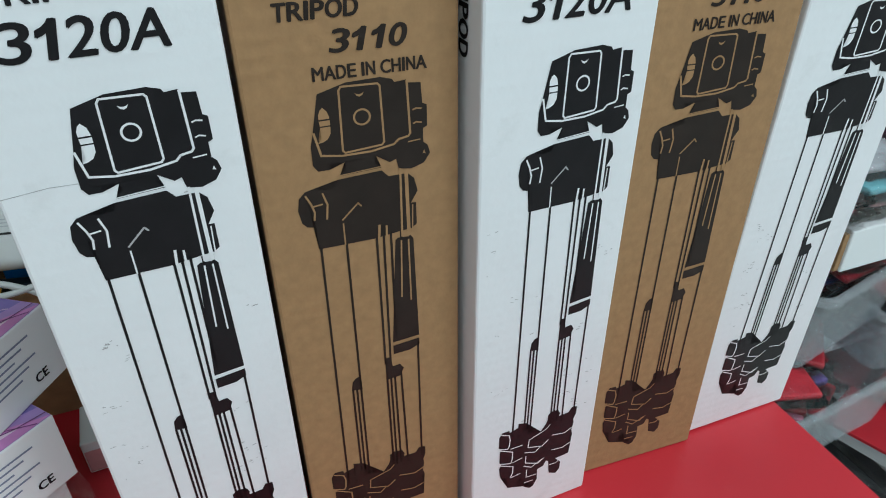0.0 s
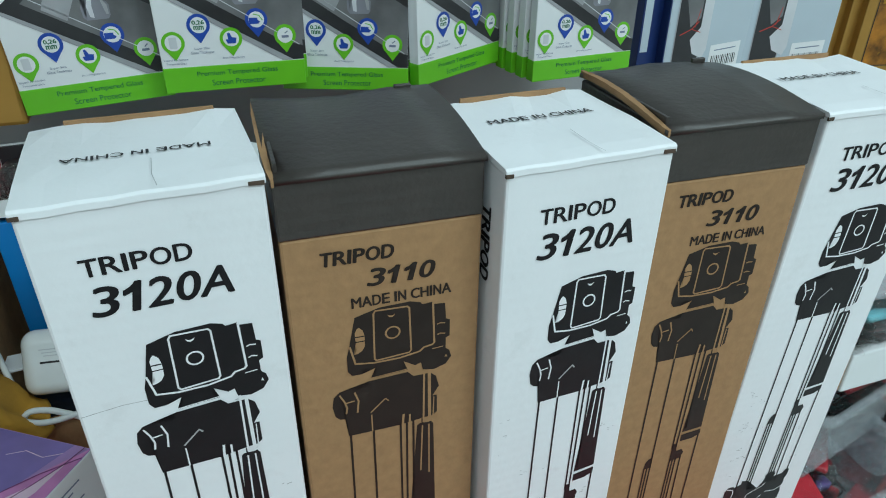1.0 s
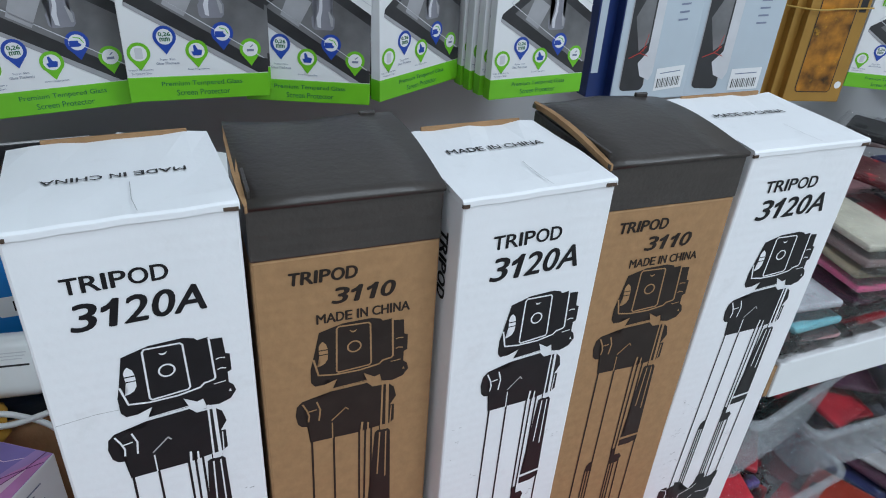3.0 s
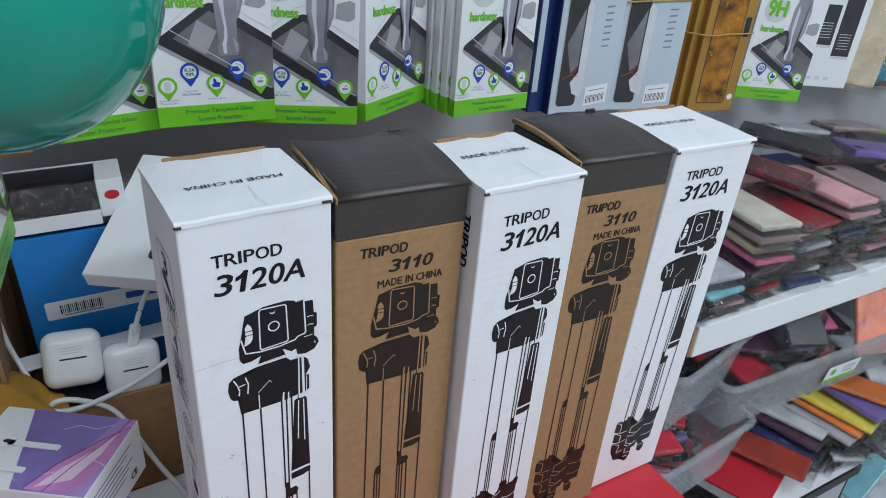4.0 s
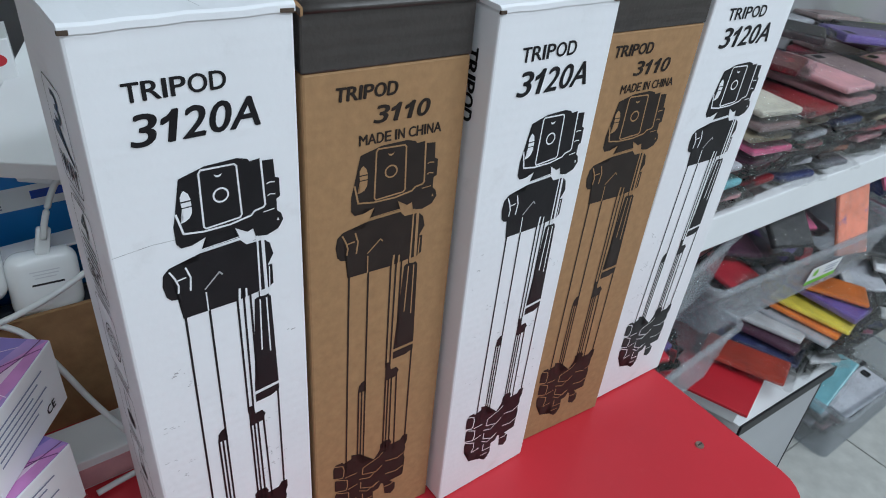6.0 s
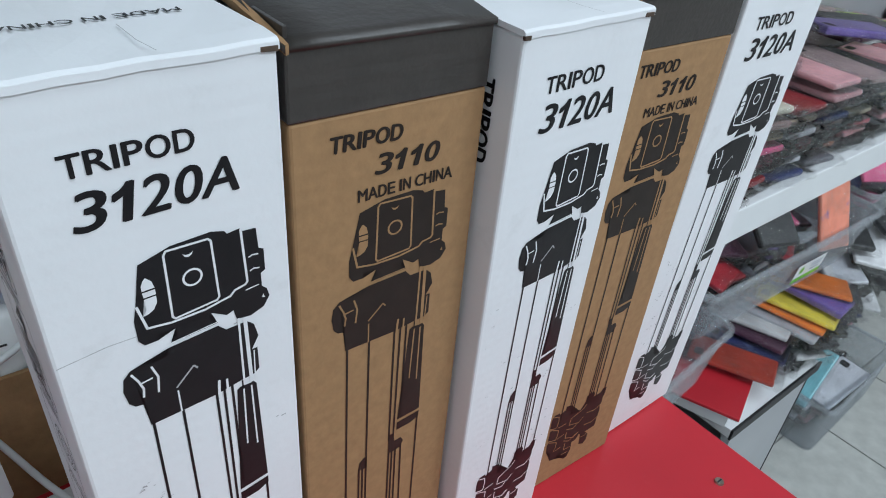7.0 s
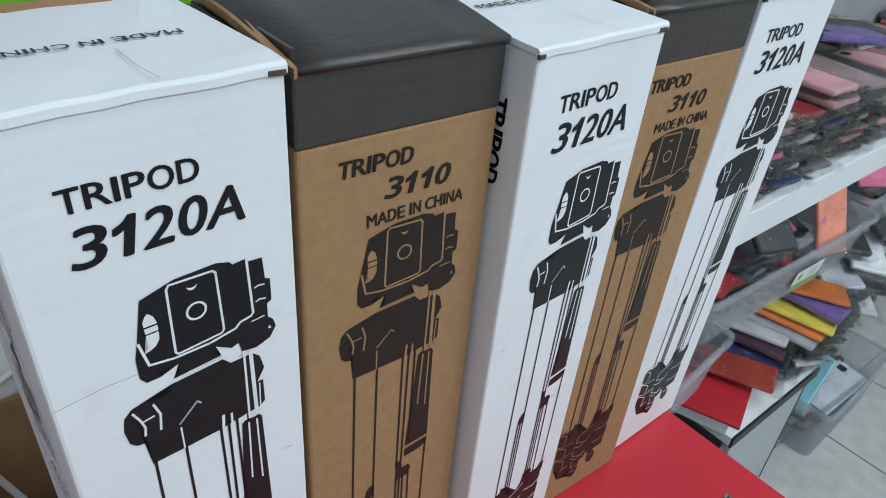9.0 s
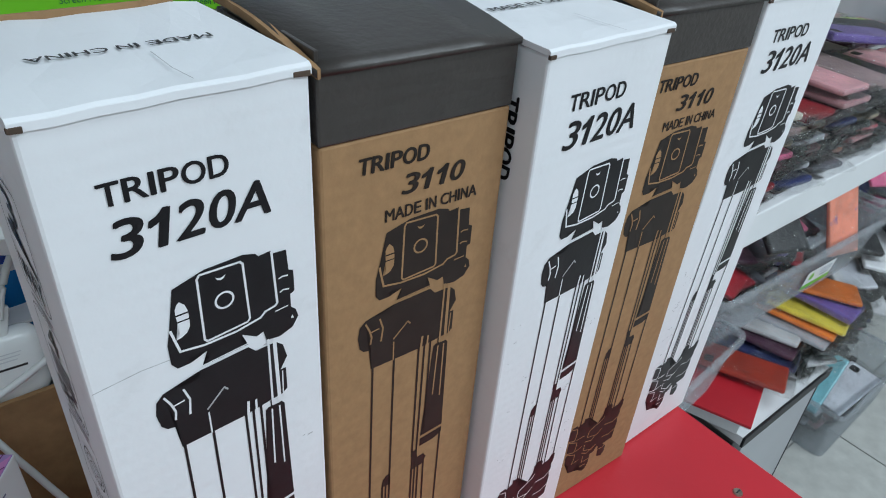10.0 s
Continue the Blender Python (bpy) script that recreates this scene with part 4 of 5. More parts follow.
def pack(at, hue, label=""):
    """A phone case in its clear bag, lying flat with its length along y."""
    if hue in PROTO:
        ob = copy_thing(PROTO[hue], at)
    else:
        w, l, h = SHAPES["thick" if hue in ("black", "purple", "copper") else "slab"]
        ob = thing("phone_case_pack", at, hue + " phone case packed in a clear plastic bag", "phone case", "packed phone cases")
        bm = box(-w / 2, w / 2, 0, l, 0.001, 0.001 + h, 0.004, 2)
        part("case", bm, CASE[hue], ob)
        part("camera_hole", ink([rrect(-w * 380, l * 830, -w * 100, l * 940, 4)], top(0.001 + h), 0.2), BLACK_EDGE, ob)
        b = box(-w / 2 - 0.008, w / 2 + 0.008, -0.016, l + 0.014, 0.0, h + 0.003)
        bmesh.ops.subdivide_edges(b, edges=b.edges[:], cuts=7, use_grid_fill=True)
        for v in b.verts:
            n = noise.noise_vector(v.co * 55 + Vector((len(PROTO), 3, 1)))
            edge = min(1.0, max(0.0, (abs(v.co.y - l / 2) - l / 2 + 0.002) / 0.014))
            v.co += Vector((n.x * 0.006, n.y * 0.006, n.z * (0.004 + 0.004 * edge)))
            v.co.z = v.co.z * (1 - 0.5 * edge) + 0.5 * h * 0.5 * edge
            v.co.z = max(v.co.z, 0.0)
        part("bag", b, BAG, ob, "clear plastic bag")
        # gathered, crumpled ends of the bag
        for y0, y1 in ((-0.013, -0.001), (l + 0.001, l + 0.012)):
            f = box(-w / 2 - 0.009, w / 2 + 0.009, y0, y1, 0.001, h + 0.002)
            bmesh.ops.subdivide_edges(f, edges=f.edges[:], cuts=6, use_grid_fill=True)
            for v in f.verts:
                n = noise.noise_vector(v.co * 140 + Vector((len(PROTO) * 3.1, y0 * 50, 2)))
                v.co += Vector((n.x * 0.003, n.y * 0.005, n.z * 0.005))
                v.co.z = max(v.co.z, 0.0)
            part("bag_end", f, FOLD, ob, "crinkled clear bag end")
        PROTO[hue] = ob
    if label:
        tagged(ob, label)
    return ob


rnd = random.Random(11)
STACKS = [
    (0.665, 0.160, ["wine", "rose", "red"]), (0.752, 0.160, ["black", "blush", "aqua", "silver"]), (0.848, 0.164, ["sand", "wine", "rose", "plum", "hotpink", "sand", "taupe", "cream"]),
    (0.955, 0.168, ["navy", "silver", "silver", "rose", "silver", "sand", "wine"]), (1.060, 0.168, ["grey", "copper", "grey", "taupe", "navy", "plum", "blush", "blush"]),
    (1.170, 0.168, ["black", "blush", "rose", "sand", "silver", "black", "taupe"]), (1.280, 0.168, ["taupe", "silver", "blush", "grey", "sand", "black"]), (1.395, 0.168, ["grey", "rose", "black", "silver", "plum", "blush"]),
    (1.505, 0.168, ["black", "taupe", "silver", "navy", "rose"]), (1.615, 0.168, ["plum", "black", "sand", "grey"]), (1.725, 0.168, ["black", "rose", "silver", "navy"])]
for x, y, hues in STACKS:
    z = 0.029
    for hue in hues:
        pack(pose(x + rnd.uniform(-0.008, 0.008), y + rnd.uniform(-0.008, 0.012), z, rnd.uniform(-1, 1.5), rnd.uniform(-1.5, 1.5), rnd.uniform(-7, 7) - 4), hue)
        z += 0.0200 if hue in ("black", "purple", "copper") else 0.0172
BACK_ROW = [(0.74 + 0.095 * k, 0.345, 0.0285, [rnd.choice(["silver", "taupe", "black", "grey", "blush", "white", "plum", "navy", "rose"]) for _ in range(rnd.randint(4, 7))]) for k in range(15)]
pack(pose(0.995, 0.235, 0.170, 3, -2, 20), "floral", "dark red floral phone case in a clear bag on a stack")
pack(pose(1.130, 0.285, 0.186, 3, 0, 30), "black", "black phone case with card sleeve in a clear bag")
pack(pose(1.355, 0.250, 0.166, 4, 2, 65), "purple", "purple phone case in a clear bag on top of others")
pack(pose(1.48, 0.30, 0.150, 4, -3, 70), "black", "black phone case in a clear bag lying across others")
pack(pose(1.16, 0.44, 0.155, 6, 0, 75), "taupe")
pack(pose(1.33, 0.445, 0.160, 6, 2, 80), "silver")
pack(pose(1.50, 0.44, 0.150, 6, 2, 85), "taupe")
pack(pose(1.66, 0.39, 0.12, 6, 2, 80), "lime", "lime green phone case in a clear bag on the shelf")


def pile(name, stacks, label):
    """Far stacks of packed cases, joined into one object."""
    verts, faces, mats, used = [], [], [], []
    for x, y, z, hues in stacks:
        for hue in hues:
            h = 0.016 if hue == "black" else 0.013
            if hue not in used:
                used.append(hue)
            m = pose(x + rnd.uniform(-0.006, 0.006), y + rnd.uniform(-0.008, 0.008), z, 0, rnd.uniform(-1, 1), rnd.uniform(-6, 6))
            bm = box(-0.040, 0.040, 0, 0.115, 0.0006, h - 0.0006, 0.0035, 2)
            base = len(verts)
            bm.verts.index_update()
            verts += [m @ v.co for v in bm.verts]
            for f in bm.faces:
                faces.append([base + v.index for v in f.verts])
                mats.append(used.index(hue))
            bm.free()
            z += h
    me = bpy.data.meshes.new(name)
    me.from_pydata(verts, [], faces)
    for hue in used:
        me.materials.append(CASE[hue])
    me.polygons.foreach_set("material_index", mats)
    return tagged(new(name, me), label, "phone cases", kind="stuff")


def plastic_bin(at, w, d, h, label, sticker=False):
    t = thing("plastic_bin", at, label, "storage bin", "translucent storage bins")
    k, th = 0.90, 0.002
    bm = bmesh.new()
    def ring(s, z, inset):
        a, b = w / 2 * s - inset, d / 2 * s - inset
        return [bm.verts.new((u / 1000, v / 1000 + d / 2, z)) for u, v in rrect(-a * 1000, -b * 1000, a * 1000, b * 1000, 18, 4)]
    o0, o1, i1, i0 = ring(k, 0, 0), ring(1, h, 0), ring(1, h, th), ring(k, th, th)
    for A, B in ((o0, o1), (o1, i1), (i1, i0)):
        for j in range(len(A)):
            bm.faces.new((A[j], A[(j + 1) % len(A)], B[(j + 1) % len(A)], B[j]))
    bm.faces.new(o0[::-1])
    bm.faces.new(i0)
    bmesh.ops.recalc_face_normals(bm, faces=bm.faces[:])
    part("tub", bm, BIN, t)
    bm = bmesh.new()
    r = [(w / 2 + 0.006, d / 2 + 0.006), (w / 2 + 0.0005, d / 2 + 0.0005)]
    loops = [[bm.verts.new((u / 1000, v / 1000 + d / 2, z)) for u, v in rrect(-a * 1000, -b * 1000, a * 1000, b * 1000, 20, 4)] for (a, b), z in ((r[0], h), (r[0], h - 0.008), (r[1], h - 0.008), (r[1], h))]
    for A, B in zip(loops, loops[1:] + loops[:1]):
        for j in range(len(A)):
            bm.faces.new((A[j], A[(j + 1) % len(A)], B[(j + 1) % len(A)], B[j]))
    bmesh.ops.recalc_face_normals(bm, faces=bm.faces[:])
    part("rim", bm, BIN, t)
    if sticker:
        T = Matrix.Translation((0.005, 0.0042, 0.030)) @ Matrix.Rotation(radians(4), 4, "X") @ FRONT
        s = part("price_label", ink([[(0, 0), (95, 0), (95, 42), (0, 42)]], T, 1.2), CARD_WHITE, t, "white and green price label")
        part("green_strip", ink([[(0, 0), (95, 0), (95, 10), (0, 10)]], T, 1.4), GREEN, s)
        part("label_bars", ink(strip([(48, 32), (86, 32)], 2) + strip([(48, 26), (86, 26)], 2) + strip([(52, 18), (80, 18)], 3), T, 1.4), CAPTION_INK, s)
        part("green_mark", ink([[(14, 20), (24, 18), (28, 26), (20, 36), (12, 30)]], T, 1.4), GREEN, s)
    return t


def heap(x0, x1, y0, y1, z, n, hues, tilt=14, rise=0.0, turn=(-50, 30)):
    """Packs thrown loosely over one another on a support at height z."""
    for k in range(n):
        pack(pose(rnd.uniform(x0, x1), rnd.uniform(y0, y1), z + 0.003 + rise * k / n + 0.004 * (k % 4), rnd.uniform(-2, tilt), rnd.uniform(-tilt, tilt) * 0.6, rnd.uniform(*turn)), rnd.choice(hues))


MIX = ["rose", "plum", "wine", "black", "navy", "red", "silver", "purple", "blush", "hotpink", "grey", "aqua"]
plastic_bin(pose(1.110, 0.148, -0.246, 2, 0, -2), 0.54, 0.27, 0.112, "long milky translucent bin full of phone cases", True)
plastic_bin(pose(0.770, 0.115, -0.310, 0, 0, 6), 0.25, 0.30, 0.115, "small milky translucent bin with pink and red cases")
plastic_bin(pose(0.790, 0.160, -0.165, 0, 2, 14), 0.24, 0.27, 0.115, "milky translucent bin stacked on another bin")
plastic_bin(pose(1.670, 0.160, -0.246, 0, 0, -1), 0.50, 0.27, 0.115, "milky translucent bin with bright cases")
heap(0.95, 1.28, 0.19, 0.25, -0.240, 16, MIX, 16, 0.07)
heap(0.70, 0.84, 0.15, 0.22, -0.304, 9, ["rose", "wine", "plum", "hotpink", "red", "purple"], 8, 0.06)
heap(0.73, 0.85, 0.20, 0.24, -0.158, 8, ["red", "wine", "black", "rose", "aqua", "navy"], 8, 0.06)
heap(1.52, 1.85, 0.19, 0.25, -0.240, 12, ["hotpink", "navy", "purple", "coral", "blush", "silver"], 18, 0.08)
pack(pose(1.075, 0.180, -0.140, 38, 0, -22), "black", "black wrapped phone case standing in the bin")
pack(pose(1.285, 0.163, -0.205, 66, 0, -14), "peach", "peach and blue printed phone case standing in the bin")
pack(pose(1.480, 0.19, -0.130, 40, 0, -30), "hotpink", "pink patterned phone case leaning in the bin")
pack(pose(1.600, 0.17, -0.135, 50, 0, -20), "navy", "blue patterned phone case leaning in the bin")
# loose packs on the low cabinet
heap(1.02, 1.20, 0.17, 0.25, -0.424, 16, ["grey", "plum", "black", "taupe", "rose", "silver", "wine", "navy"], 1, 0.012, (6, 30))
t = thing("red_folder", pose(0.990, 0.096, -0.3945, -1, 2, 20), "flat bright red card folder on the low cabinet", "folder")
part("cover", box(-0.056, 0.068, 0, 0.15, 0, 0.006, 0.001), RED, t)
part("sheet", box(-0.054, 0.052, 0.002, 0.148, -0.003, -0.0002), CARD_WHITE, t)
# added filler block that stands in for the worktop edge below the folder
t = thing("white_box", pose(0.992, 0.100, -0.4245, 0, 0, 18), "flat white filler block for worktop edge under red folder", "box")
part("body", box(-0.050, 0.060, 0.012, 0.13, 0, 0.024, 0.001), CARD_WHITE, t)
pack(pose(1.082, 0.096, -0.380, -2, 3, 22), "rust", "rust red phone wallet case in a clear bag")
for x, y, z, rx, rz, hue in ((1.160, 0.112, -0.388, -2, 17, "navy"), (1.168, 0.122, -0.372, -2, 10, "plum"), (1.195, 0.135, -0.360, -3, 15, "white"), (1.232, 0.096, -0.360, 0, 8, "silver"), (1.258, 0.097, -0.350, 1, 11, "orange"),
                             (1.275, 0.090, -0.338, 1, 14, "yellow"), (1.300, 0.090, -0.324, 2, 5, "purple"), (1.345, 0.113, -0.308, 2, 32, "orange"), (1.215, 0.088, -0.402, 2, -20, "white"), (1.245, 0.086, -0.390, 3, -25, "black"),
                             (1.275, 0.090, -0.378, 4, -28, "black"), (1.21, 0.11, -0.412, 2, 10, "grey"), (1.17, 0.105, -0.402, 0, 18, "silver")):
    pack(pose(x, y, z, rx, 4, rz), hue)
heap(1.14, 1.26, 0.12, 0.2, -0.423, 10, ["grey", "navy", "black", "plum"], 1, 0.010, (0, 30))

heap(0.72, 0.90, 0.062, 0.12, -0.509, 40, ["black", "grey", "navy", "silver", "black", "plum", "black"], 5, 0.035, (-10, 30))
pile("shelf_case_pile", BACK_ROW, "rows of stacked packed phone cases at the back of the shelf")
pile("under_shelf_case_pile", [(0.92 + 0.092 * k, 0.335, -0.2478, [rnd.choice(["black", "grey", "navy", "plum", "black", "wine", "taupe"]) for _ in range(rnd.randint(8, 13))]) for k in range(13)], "dark packed phone cases stacked under the shelf")
t = thing("floor_crate", pose(1.62, 0.33, FLOOR_Z), "dark crate piled high with packed accessories", "crate")
part("body", box(-0.325, 0.45, -0.105, 0.13, 0, 0.24, 0.006), BLACK_EDGE, t)
heap(1.36, 2.0, 0.12, 0.26, FLOOR_Z + 0.245, 70, ["black", "grey", "black", "black", "navy", "white", "hotpink", "plum", "silver"], 16, 0.20, (-55, 10))
for x, y, z, rz, hue in ((1.37, 0.13, -0.36, -40, "black"), (1.41, 0.14, -0.34, -30, "black"), (1.47, 0.13, -0.31, -45, "black"), (1.45, 0.12, -0.29, -50, "white"), (1.52, 0.15, -0.28, -35, "white"), (1.58, 0.15, -0.28, -30, "orange"), (1.50, 0.11, -0.36, -40, "black"), (1.60, 0.12, -0.34, -30, "black")):
    pack(pose(x, y, z, 14, 6, rz), hue)
plastic_bin(pose(1.550, 0.045, FLOOR_Z, 0, 0, 2), 0.36, 0.155, 0.15, "milky bin on the floor with glittery cases")
heap(1.395, 1.52, 0.11, 0.16, FLOOR_Z + 0.006, 10, ["sand", "blush", "silver", "sand", "blush", "yellow"], 3, 0.06, (-96, -84))
pack(pose(1.385, 0.135, -0.650, 34, 0, -84), "aqua", "turquoise phone case standing in the floor bin")
pack(pose(1.47, 0.105, -0.680, 18, 0, -96), "silver", "silver studded phone case standing in the floor bin")
for x, y, z, rx, rz, hue in ((1.33, 0.16, -0.40, 10, -35, "black"), (1.36, 0.12, -0.375, 12, -42, "black"), (1.39, 0.14, -0.325, 14, -38, "white"), (1.34, 0.13, -0.345, 12, -20, "grey"), (1.43, 0.16, -0.26, 16, -40, "black"), (1.55, 0.13, -0.25, 16, -20, "black"), (1.62, 0.14, -0.24, 14, -30, "white")):
    pack(pose(x, y, z, rx, 6, rz), hue)

# ---- clutter left of the boxes ----
t = thing("cardboard_carton", pose(-0.155, 0.215, 0), "open brown cardboard carton on the red table", "carton")
part("front_wall", box(0.036, 0.24, 0, 0.004, 0, 0.119, 0.0006), KRAFT_RAW, t)
part("back_wall", box(0.036, 0.24, 0.232, 0.236, 0, 0.16, 0.0006), KRAFT_RAW, t)
part("side_wall", box(0.032, 0.0358, 0.0, 0.236, 0, 0.232, 0.0006), KRAFT_RAW, t)
part("side_wall", box(0.2402, 0.244, 0, 0.236, 0, 0.12, 0.0006), KRAFT_RAW, t)
part("base", box(0.036, 0.24, 0.0042, 0.2318, 0.0005, 0.004), KRAFT_RAW, t)
part("flap", box(0.050, 0.235, 0.036, 0.058, 0.142, 0.1445, 0.0006, m=pose(0, 0, 0, 0, -3, 0)), CARD_WHITE, t, "pale folded inner flap")
t = thing("blue_box", pose(-0.094, 0.285, 0.0045, -5, -2, -2), "bright blue product box with a white label strip", "box")
part("body", box(0, 0.19, 0, 0.045, 0, 0.246, 0.001), BLUE_CARD, t)
lab = part("label_strip", ink([rrect(15, 160, 182, 179, 2)], FRONT, 0.3), CARD_WHITE, t, "white label strip with barcode")
part("barcode", ink([q for k in range(22) for q in strip([(28 + k * 1.7, 165), (28 + k * 1.7, 174)], 0.6 + 0.6 * (k % 4 == 0))], FRONT, 0.45), INK, lab)
part("number_bars", ink(strip([(30, 163), (64, 163)], 1.2), FRONT, 0.45), CAPTION_INK, lab)
part("brand_block", ink([[(86, 167), (124, 167), (124, 174), (86, 174)]], FRONT, 0.45), BLUE_INK, lab)
t = thing("watch_box", pose(-0.103, 0.308, 0.2535, -6, -2, -3), "white gift box with a clear window and dark watch", "watch box")
part("tray", box(0, 0.105, 0, 0.07, 0, 0.006, 0.001), BLACK_EDGE, t, "dark inner tray")
part("front_panel", box(0, 0.0818, -0.001, 0.0, 0, 0.014), CARD_WHITE, t, "low white front panel")
part("back_panel", box(0, 0.105, 0.067, 0.07, 0.0062, 0.042), CARD_WHITE, t)
part("inner_card", box(0.002, 0.0815, 0.063, 0.0665, 0.0062, 0.041), BLACK_EDGE, t)
part("red_end", box(-0.0022, -0.0002, 0.0, 0.07, 0, 0.042), RED, t, "red end panel")
part("end_panel", box(0.082, 0.105, -0.001, 0.0668, 0.0062, 0.042, 0.001), CARD_WHITE, t)
part("red_seal", ink([disc(94, 27, 6.5, 20, 4.5)], Matrix.Translation((0, -0.001, 0)) @ FRONT, 0.3), RED, t, "round red seal")
part("watch", crumple(box(0.010, 0.060, 0.015, 0.05, 0.0065, 0.036, 0.009, 3), 0.002, 60, 1), INK, t, "dark smart watch")
part("watch_strap", crumple(box(0.006, 0.075, 0.024, 0.042, 0.007, 0.020, 0.004, 3), 0.002, 70, 4), INK, t, "dark curled strap")
part("window", box(0.0, 0.0815, -0.0008, -0.0002, 0.0142, 0.042), WINDOW, t, "clear window")
for x, y, z, rz in ((-0.020, 0.264, 0.206, -34), (-0.045, 0.248, 0.224, -32)):
    t = thing("phone_box", pose(x, y, z, 22, 0, rz), "slim white phone box leaning on the blue box", "phone box", "white phone boxes")
    part("body", box(0, 0.085, 0, 0.155, 0, 0.017, 0.0012), CARD_WHITE, t)
    part("phone_picture", ink([rrect(50, 22, 78, 112, 5)], top(0.017), 0.3), PHONE_INK, t, "printed phone outline")
    part("picture_face", ink([rrect(53, 24, 79, 110, 4)], top(0.017), 0.45), PALE_INK, t)
    part("print_bar", ink(strip([(52, 130), (66, 131)], 4), top(0.017), 0.3), INK, t)
t = thing("packing_foam", pose(-0.112, 0.222, 0.004), "dark packing foam inside the carton", "packing")
part("foam", crumple(box(0, 0.18, 0, 0.06, 0, 0.095, 0.01, 2), 0.006, 30, 2, 2), BLACK_EDGE, t)
t = thing("grey_bag", pose(-0.165, 0.30, 0.0005), "crumpled pale grey plastic bag beside the carton", "plastic bag")
bm = bmesh.new()
bmesh.ops.create_icosphere(bm, subdivisions=4, radius=0.05, matrix=Matrix.Translation((-0.03, 0.04, 0.10)) @ Matrix.Diagonal((1.1, 1.3, 2.0, 1)))
for v in bm.verts:
    v.co += noise.noise_vector(v.co * 25) * 0.018
    v.co.z = max(0.0, v.co.z)
smooth(part("bag", bm, PALE_INK, t))


def earbud_case(at, led, label):
    t = thing("earbud_case", at, label, "charging case", "earbud charging cases")
    bm = box(-0.0248, 0.0248, -0.0115, 0.0115, 0, 0.052, 0.0110, 5)
    smooth(part("body", bm, PLASTIC_WHITE, t))
    T = Matrix.Translation((0, -0.0115, 0)) @ FRONT
    part("slot", ink([[(-10, 27), (12, 27), (12, 28.6), (-10, 28.6)]], T, 0.2), BLACK_EDGE, t, "dark charging slot")
    part("small_print", ink(strip([(-10, 38), (10, 38)], 0.8) + strip([(-8, 35.5), (9, 35.5)], 0.8) + strip([(-7, 33), (7, 33)], 0.8), T, 0.2), PALE_INK, t)
    bm = bmesh.new()
    bmesh.ops.create_uvsphere(bm, u_segments=10, v_segments=6, radius=0.0016, matrix=Matrix.Translation((0, -0.003, 0.0495)))
    part("led", bm, led, t, "small glowing charge light")
    return t


earbud_case(pose(-0.071, 0.232, 0.131, -24, 3, -4), glow("blue_led", (0.25, 0.4, 1.0), 12), "white glossy earbud charging case with blue light")
earbud_case(pose(-0.023, 0.228, 0.110, -14, 4, 2), glow("red_led", (1.0, 0.1, 0.08), 12), "white glossy earbud charging case with red light")
for pts, lab in (([(0.016, 0.245, 0.228), (0.000, 0.240, 0.208), (-0.010, 0.236, 0.188), (-0.015, 0.234, 0.172)], "white charging cable plugged into a charging case"),
                 ([(0.04, 0.21, 0.176), (0.01, 0.207, 0.155), (-0.03, 0.203, 0.138), (-0.07, 0.200, 0.130), (-0.092, 0.203, 0.132), (-0.088, 0.205, 0.139), (-0.07, 0.203, 0.136), (-0.045, 0.197, 0.120), (-0.03, 0.180, 0.095), (-0.010, 0.160, 0.055), (0.02, 0.140, 0.012), (0.06, 0.14, 0.006)], "white cable looping over the carton rim"),
                 ([(-0.125, 0.30, 0.21), (-0.118, 0.27, 0.17), (-0.105, 0.24, 0.14), (-0.10, 0.225, 0.12)], "white cable hanging into the carton"),
                 ([(-0.03, 0.13, 0.004), (0.0, 0.135, 0.005), (0.04, 0.14, 0.004)], "white cable lying on the red table")):
    t = thing("charging_cable", pose(0, 0, 0), lab, "cable", "white cables")
    smooth(part("cord", tube(pts, 0.0024), CABLE, t))
    if "plugged" in lab:
        part("plug", box(-0.005, 0.005, -0.003, 0.003, 0, 0.022, 0.002, m=pose(-0.019, 0.235, 0.158, -15, 18, 0)), PLASTIC_WHITE, t)
t = thing("mustard_cloth", pose(-0.146, 0.212, 0.122), "crumpled mustard yellow cloth over the carton edge", "cloth")
bm = bmesh.new()
bmesh.ops.create_icosphere(bm, subdivisions=4, radius=0.05, matrix=Matrix.Diagonal((1.25, 0.9, 0.75, 1)))
for v in bm.verts:
    n = noise.noise_vector(v.co * 30)
    v.co += n * 0.014 + noise.noise_vector(v.co * 90) * 0.004
smooth(part("cloth", bm, CLOTH, t))
t = thing("white_box", pose(-0.05, 0.140, 0.0005, 0, 0, 3), "flat white and dull pink carton on the red table", "box")
part("body", box(0, 0.14, 0, 0.042, 0, 0.030, 0.001), CARD_WHITE, t)
part("pink_side", box(0.001, 0.139, -0.0006, 0, 0.002, 0.022), CASE["blush"], t, "dull pink side")


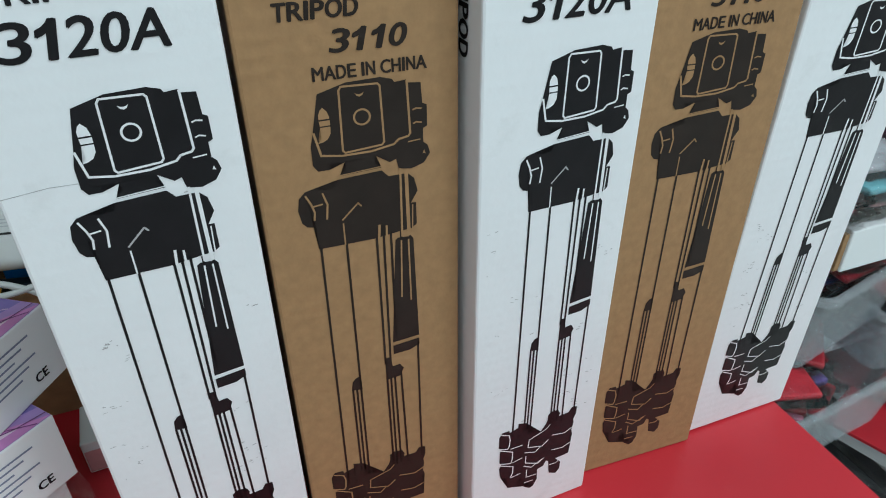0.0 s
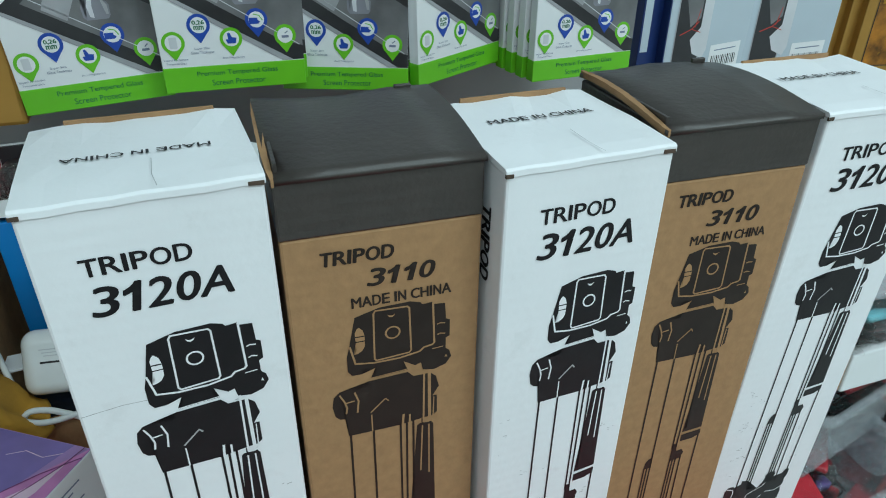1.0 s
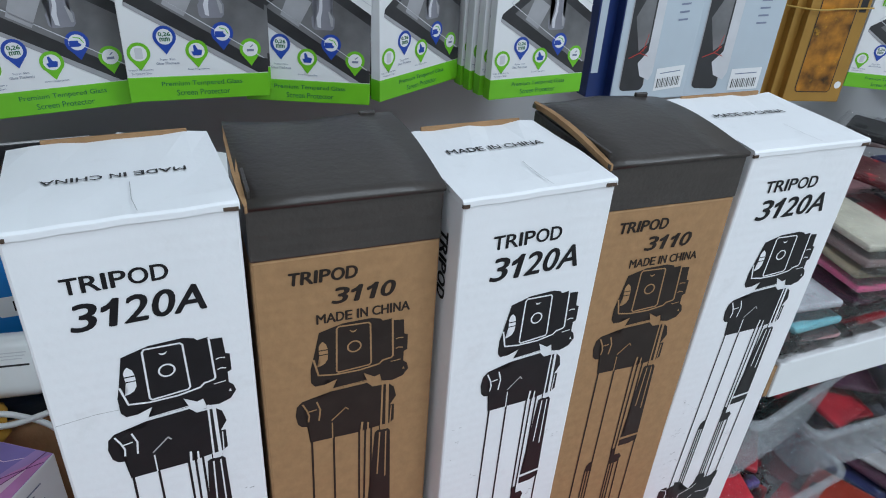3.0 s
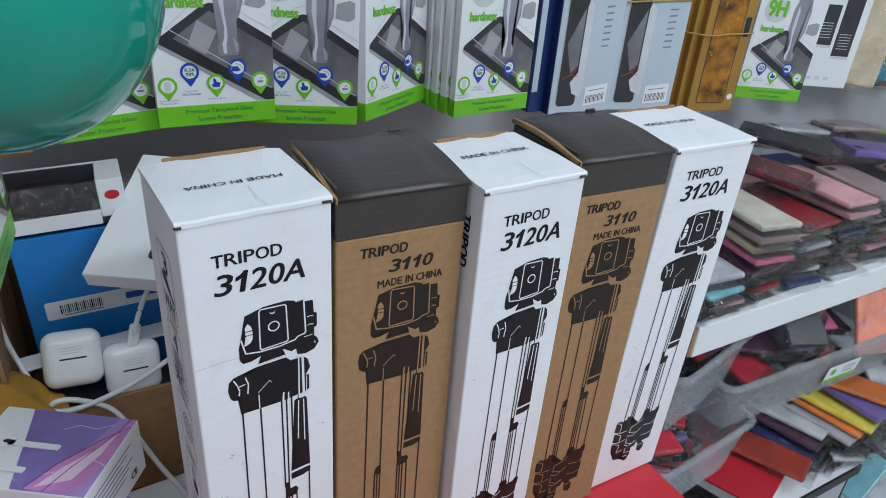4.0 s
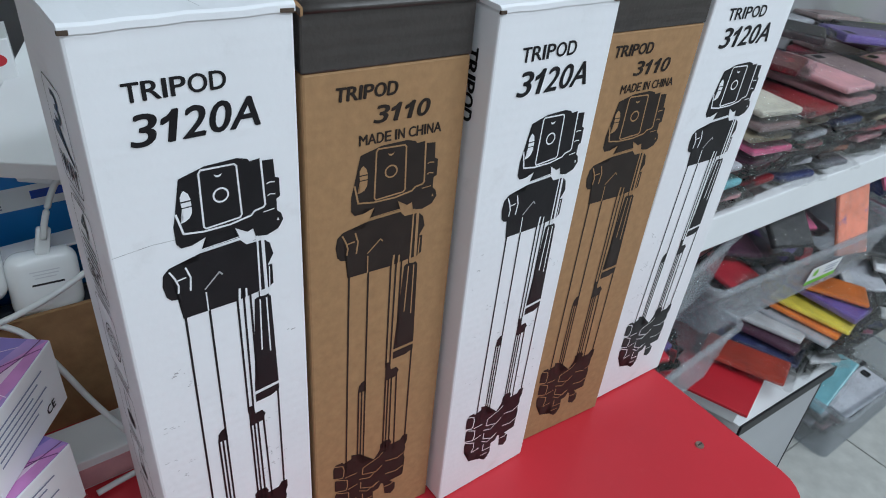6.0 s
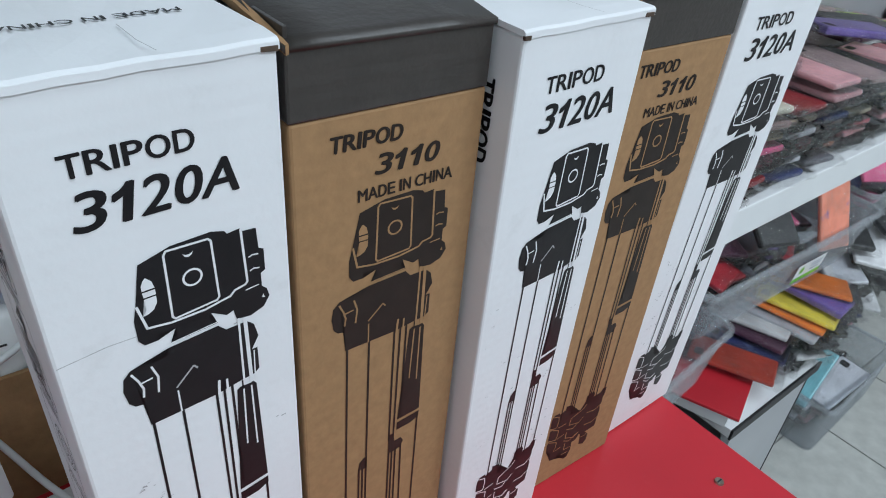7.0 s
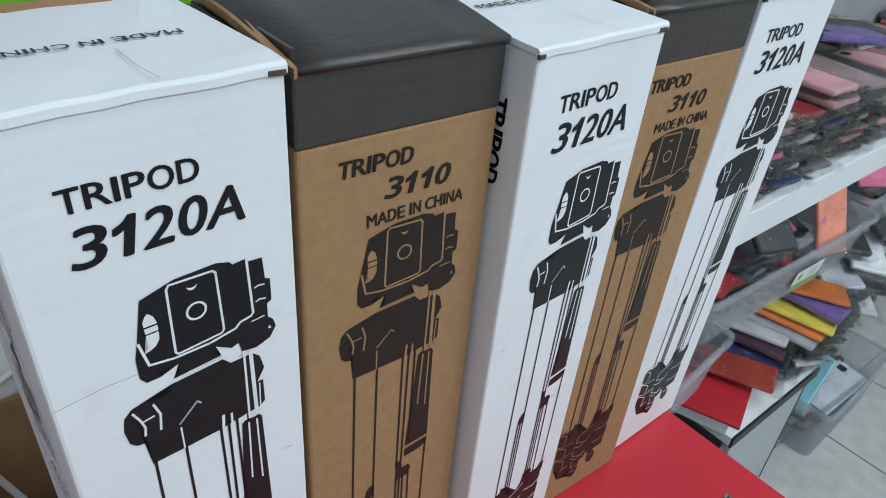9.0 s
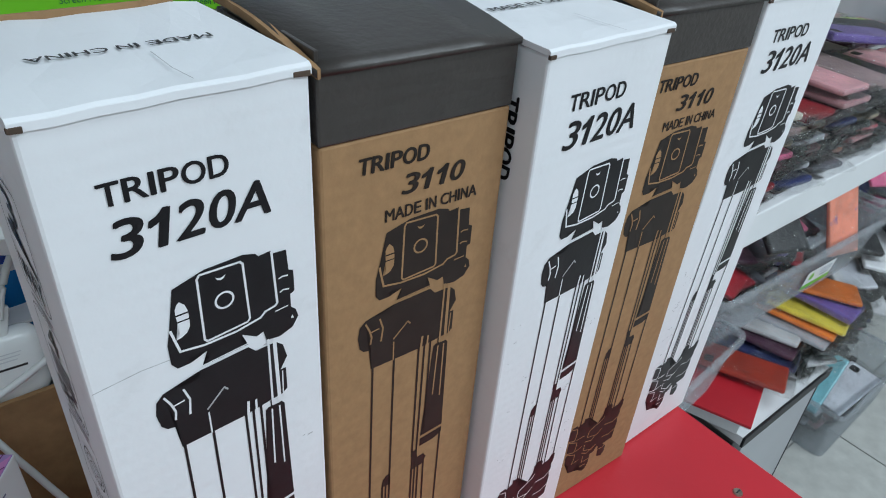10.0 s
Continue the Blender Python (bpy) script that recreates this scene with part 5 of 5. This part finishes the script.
def earphone_box(at, label):
    t = thing("earphone_box", at, label, "earphone box", "earphone boxes")
    w, d, h = 0.105, 0.079, 0.050
    part("body", box(-w, 0, -d, 0, 0, h, 0.0008), CARD_WHITE, t)
    T = Matrix.Translation((-w, -d, h)) @ MM
    art = part("lilac_art", ink([[(52, 0.5), (104.5, 0.5), (104.5, 78.5), (22, 78.5)]], T, 0.25), LILAC, t, "lilac and pink printed art")
    part("violet_art", ink([[(51, 1), (66, 1), (84, 52), (92, 78), (22.5, 78)]], T, 0.3), VIOLET, art)
    part("pink_swirl", ink([[(60, 2), (72, 30), (92, 60), (104, 78), (104.5, 40), (98, 10), (88, 2)]], T, 0.4), MAGENTA, art)
    part("pale_swirl", ink([[(66, 4), (76, 24), (90, 44), (98, 66), (96, 40), (88, 14)]], T, 0.55), PINK_PALE, art)
    for curve in ([(74, 1), (82, 26), (90, 44), (97, 62), (100, 78)], [(60, 2), (70, 26), (88, 52), (104, 70)]):
        part("plum_curve", ink(strip(curve, 0.75), T, 0.72), PLUM, art)
    for curve in ([(104, 30), (92, 34), (80, 22), (66, 16)], [(56, 60), (66, 66), (80, 64), (90, 70)]):
        part("pale_curve", ink(strip(curve, 0.65), T, 0.7), PINK_PALE, art)
    for u, v in ((18, 42), (6, 18)):
        e = part("earbud_picture", ink([disc(u + 4, v, 7, 18)], T, 0.8), CARD_WHITE, t)
        part("earbud_stem", ink([rrect(u + 6, v - 3, u + 46, v + 2.4, 2)], T, 0.8), CARD_WHITE, e)
        part("stem_shade", ink(strip([(u + 8, v - 3.2), (u + 46, v - 3.2)], 0.8), T, 0.95), PALE_INK, e)
        part("earbud_mesh", ink([disc(u + 5, v + 0.6, 3.2, 14, 2)], T, 0.95), BLACK_EDGE, e)
    TF = Matrix.Translation((-w, -d, 0)) @ FRONT
    part("lettering", letters("i16xs", (20, 30, 46, 38), TF, 0.3), CAPTION_INK, t, "grey printed model name")
    part("lettering", letters("TouchV5.0", (14, 18, 58, 25), TF, 0.3), CAPTION_INK, t, "grey printed words")
    TR = Matrix.Translation((0, -d, 0)) @ Matrix(((0, 0, 1, 0), (1, 0, 0, 0), (0, 1, 0, 0), (0, 0, 0, 1))) @ MM
    for k in range(6):
        part("small_print_bar", ink(strip([(8, 40 - 4.4 * k), (62 - 7 * (k % 3), 40 - 4.4 * k)], 1.3), TR, 0.3), CAPTION_INK, t)
    part("lettering", letters("CE", (56, 8, 66, 14), TR, 0.3, bold=0.05), INK, t)
    return t


earphone_box(pose(-0.030, 0.113, 0.1220, 0, 0, -34), "white earphone box with lilac pink art on top")
earphone_box(pose(-0.036, 0.074, 0.0710, 0, 0, -50), "white earphone box under another, lilac pink art")
t = thing("wrapped_box", pose(-0.045, 0.075, 0.0005, 0, 0, -45), "white box wrapped in clear crinkled plastic", "box")
part("body", box(-0.105, 0, -0.078, 0, 0, 0.068, 0.001), CARD_WHITE, t)
part("wrap", crumple(box(-0.109, 0.008, -0.084, 0.006, 0, 0.0700), 0.004, 50, 5, 4), BAG, t, "clear crinkled wrap")

# teal balloon and the pack beside it
t = thing("balloon", pose(-0.062, -0.030, 0.524), "glossy teal balloon hanging on a thin thread", "balloon")
bm = bmesh.new()
bmesh.ops.create_uvsphere(bm, u_segments=40, v_segments=24, radius=0.066)
for v in bm.verts:
    v.co.z *= 1.06
    v.co *= 1 + 0.012 * noise.noise(v.co * 12)
smooth(part("skin", bm, TEAL, t))
part("thread", tube([(0, 0, 0.069), (0.002, 0, 0.6), (0, 0, 1.376)], 0.0006, 5), CABLE, t)
side_pack = copy_thing(first, pose(-0.1065, 0.104, 0.300, 0, 0, 83))
tagged(side_pack, "white screen protector pack with green band, hung on a thread")
t = thing("hanging_thread", pose(-0.1, 0.161, 0.505), "thin white thread holding a screen protector pack", "thread")
part("cord", tube([(0, 0, -0.006), (0.001, 0, 0.7), (0, 0, 1.395)], 0.0006, 5), CABLE, t)

# ---- floor tiles ----
tile = bpy.data.meshes.new("floor_tile")
bm = box(-0.148, 0.148, -0.148, 0.148, -0.0035, 0, 0.001, 1)
bm.to_mesh(tile)
bm.free()
tile.materials.append(FLOOR)
ground = bpy.data.objects["floor"]
for i in range(17):
    for j in range(10):
        ob = new("floor_tile", tile)
        ob.parent = ground
        ob.matrix_basis = pose(-1.35 + 0.3 * i, -2.44 + 0.3 * j, FLOOR_Z, 0, 0, 0)
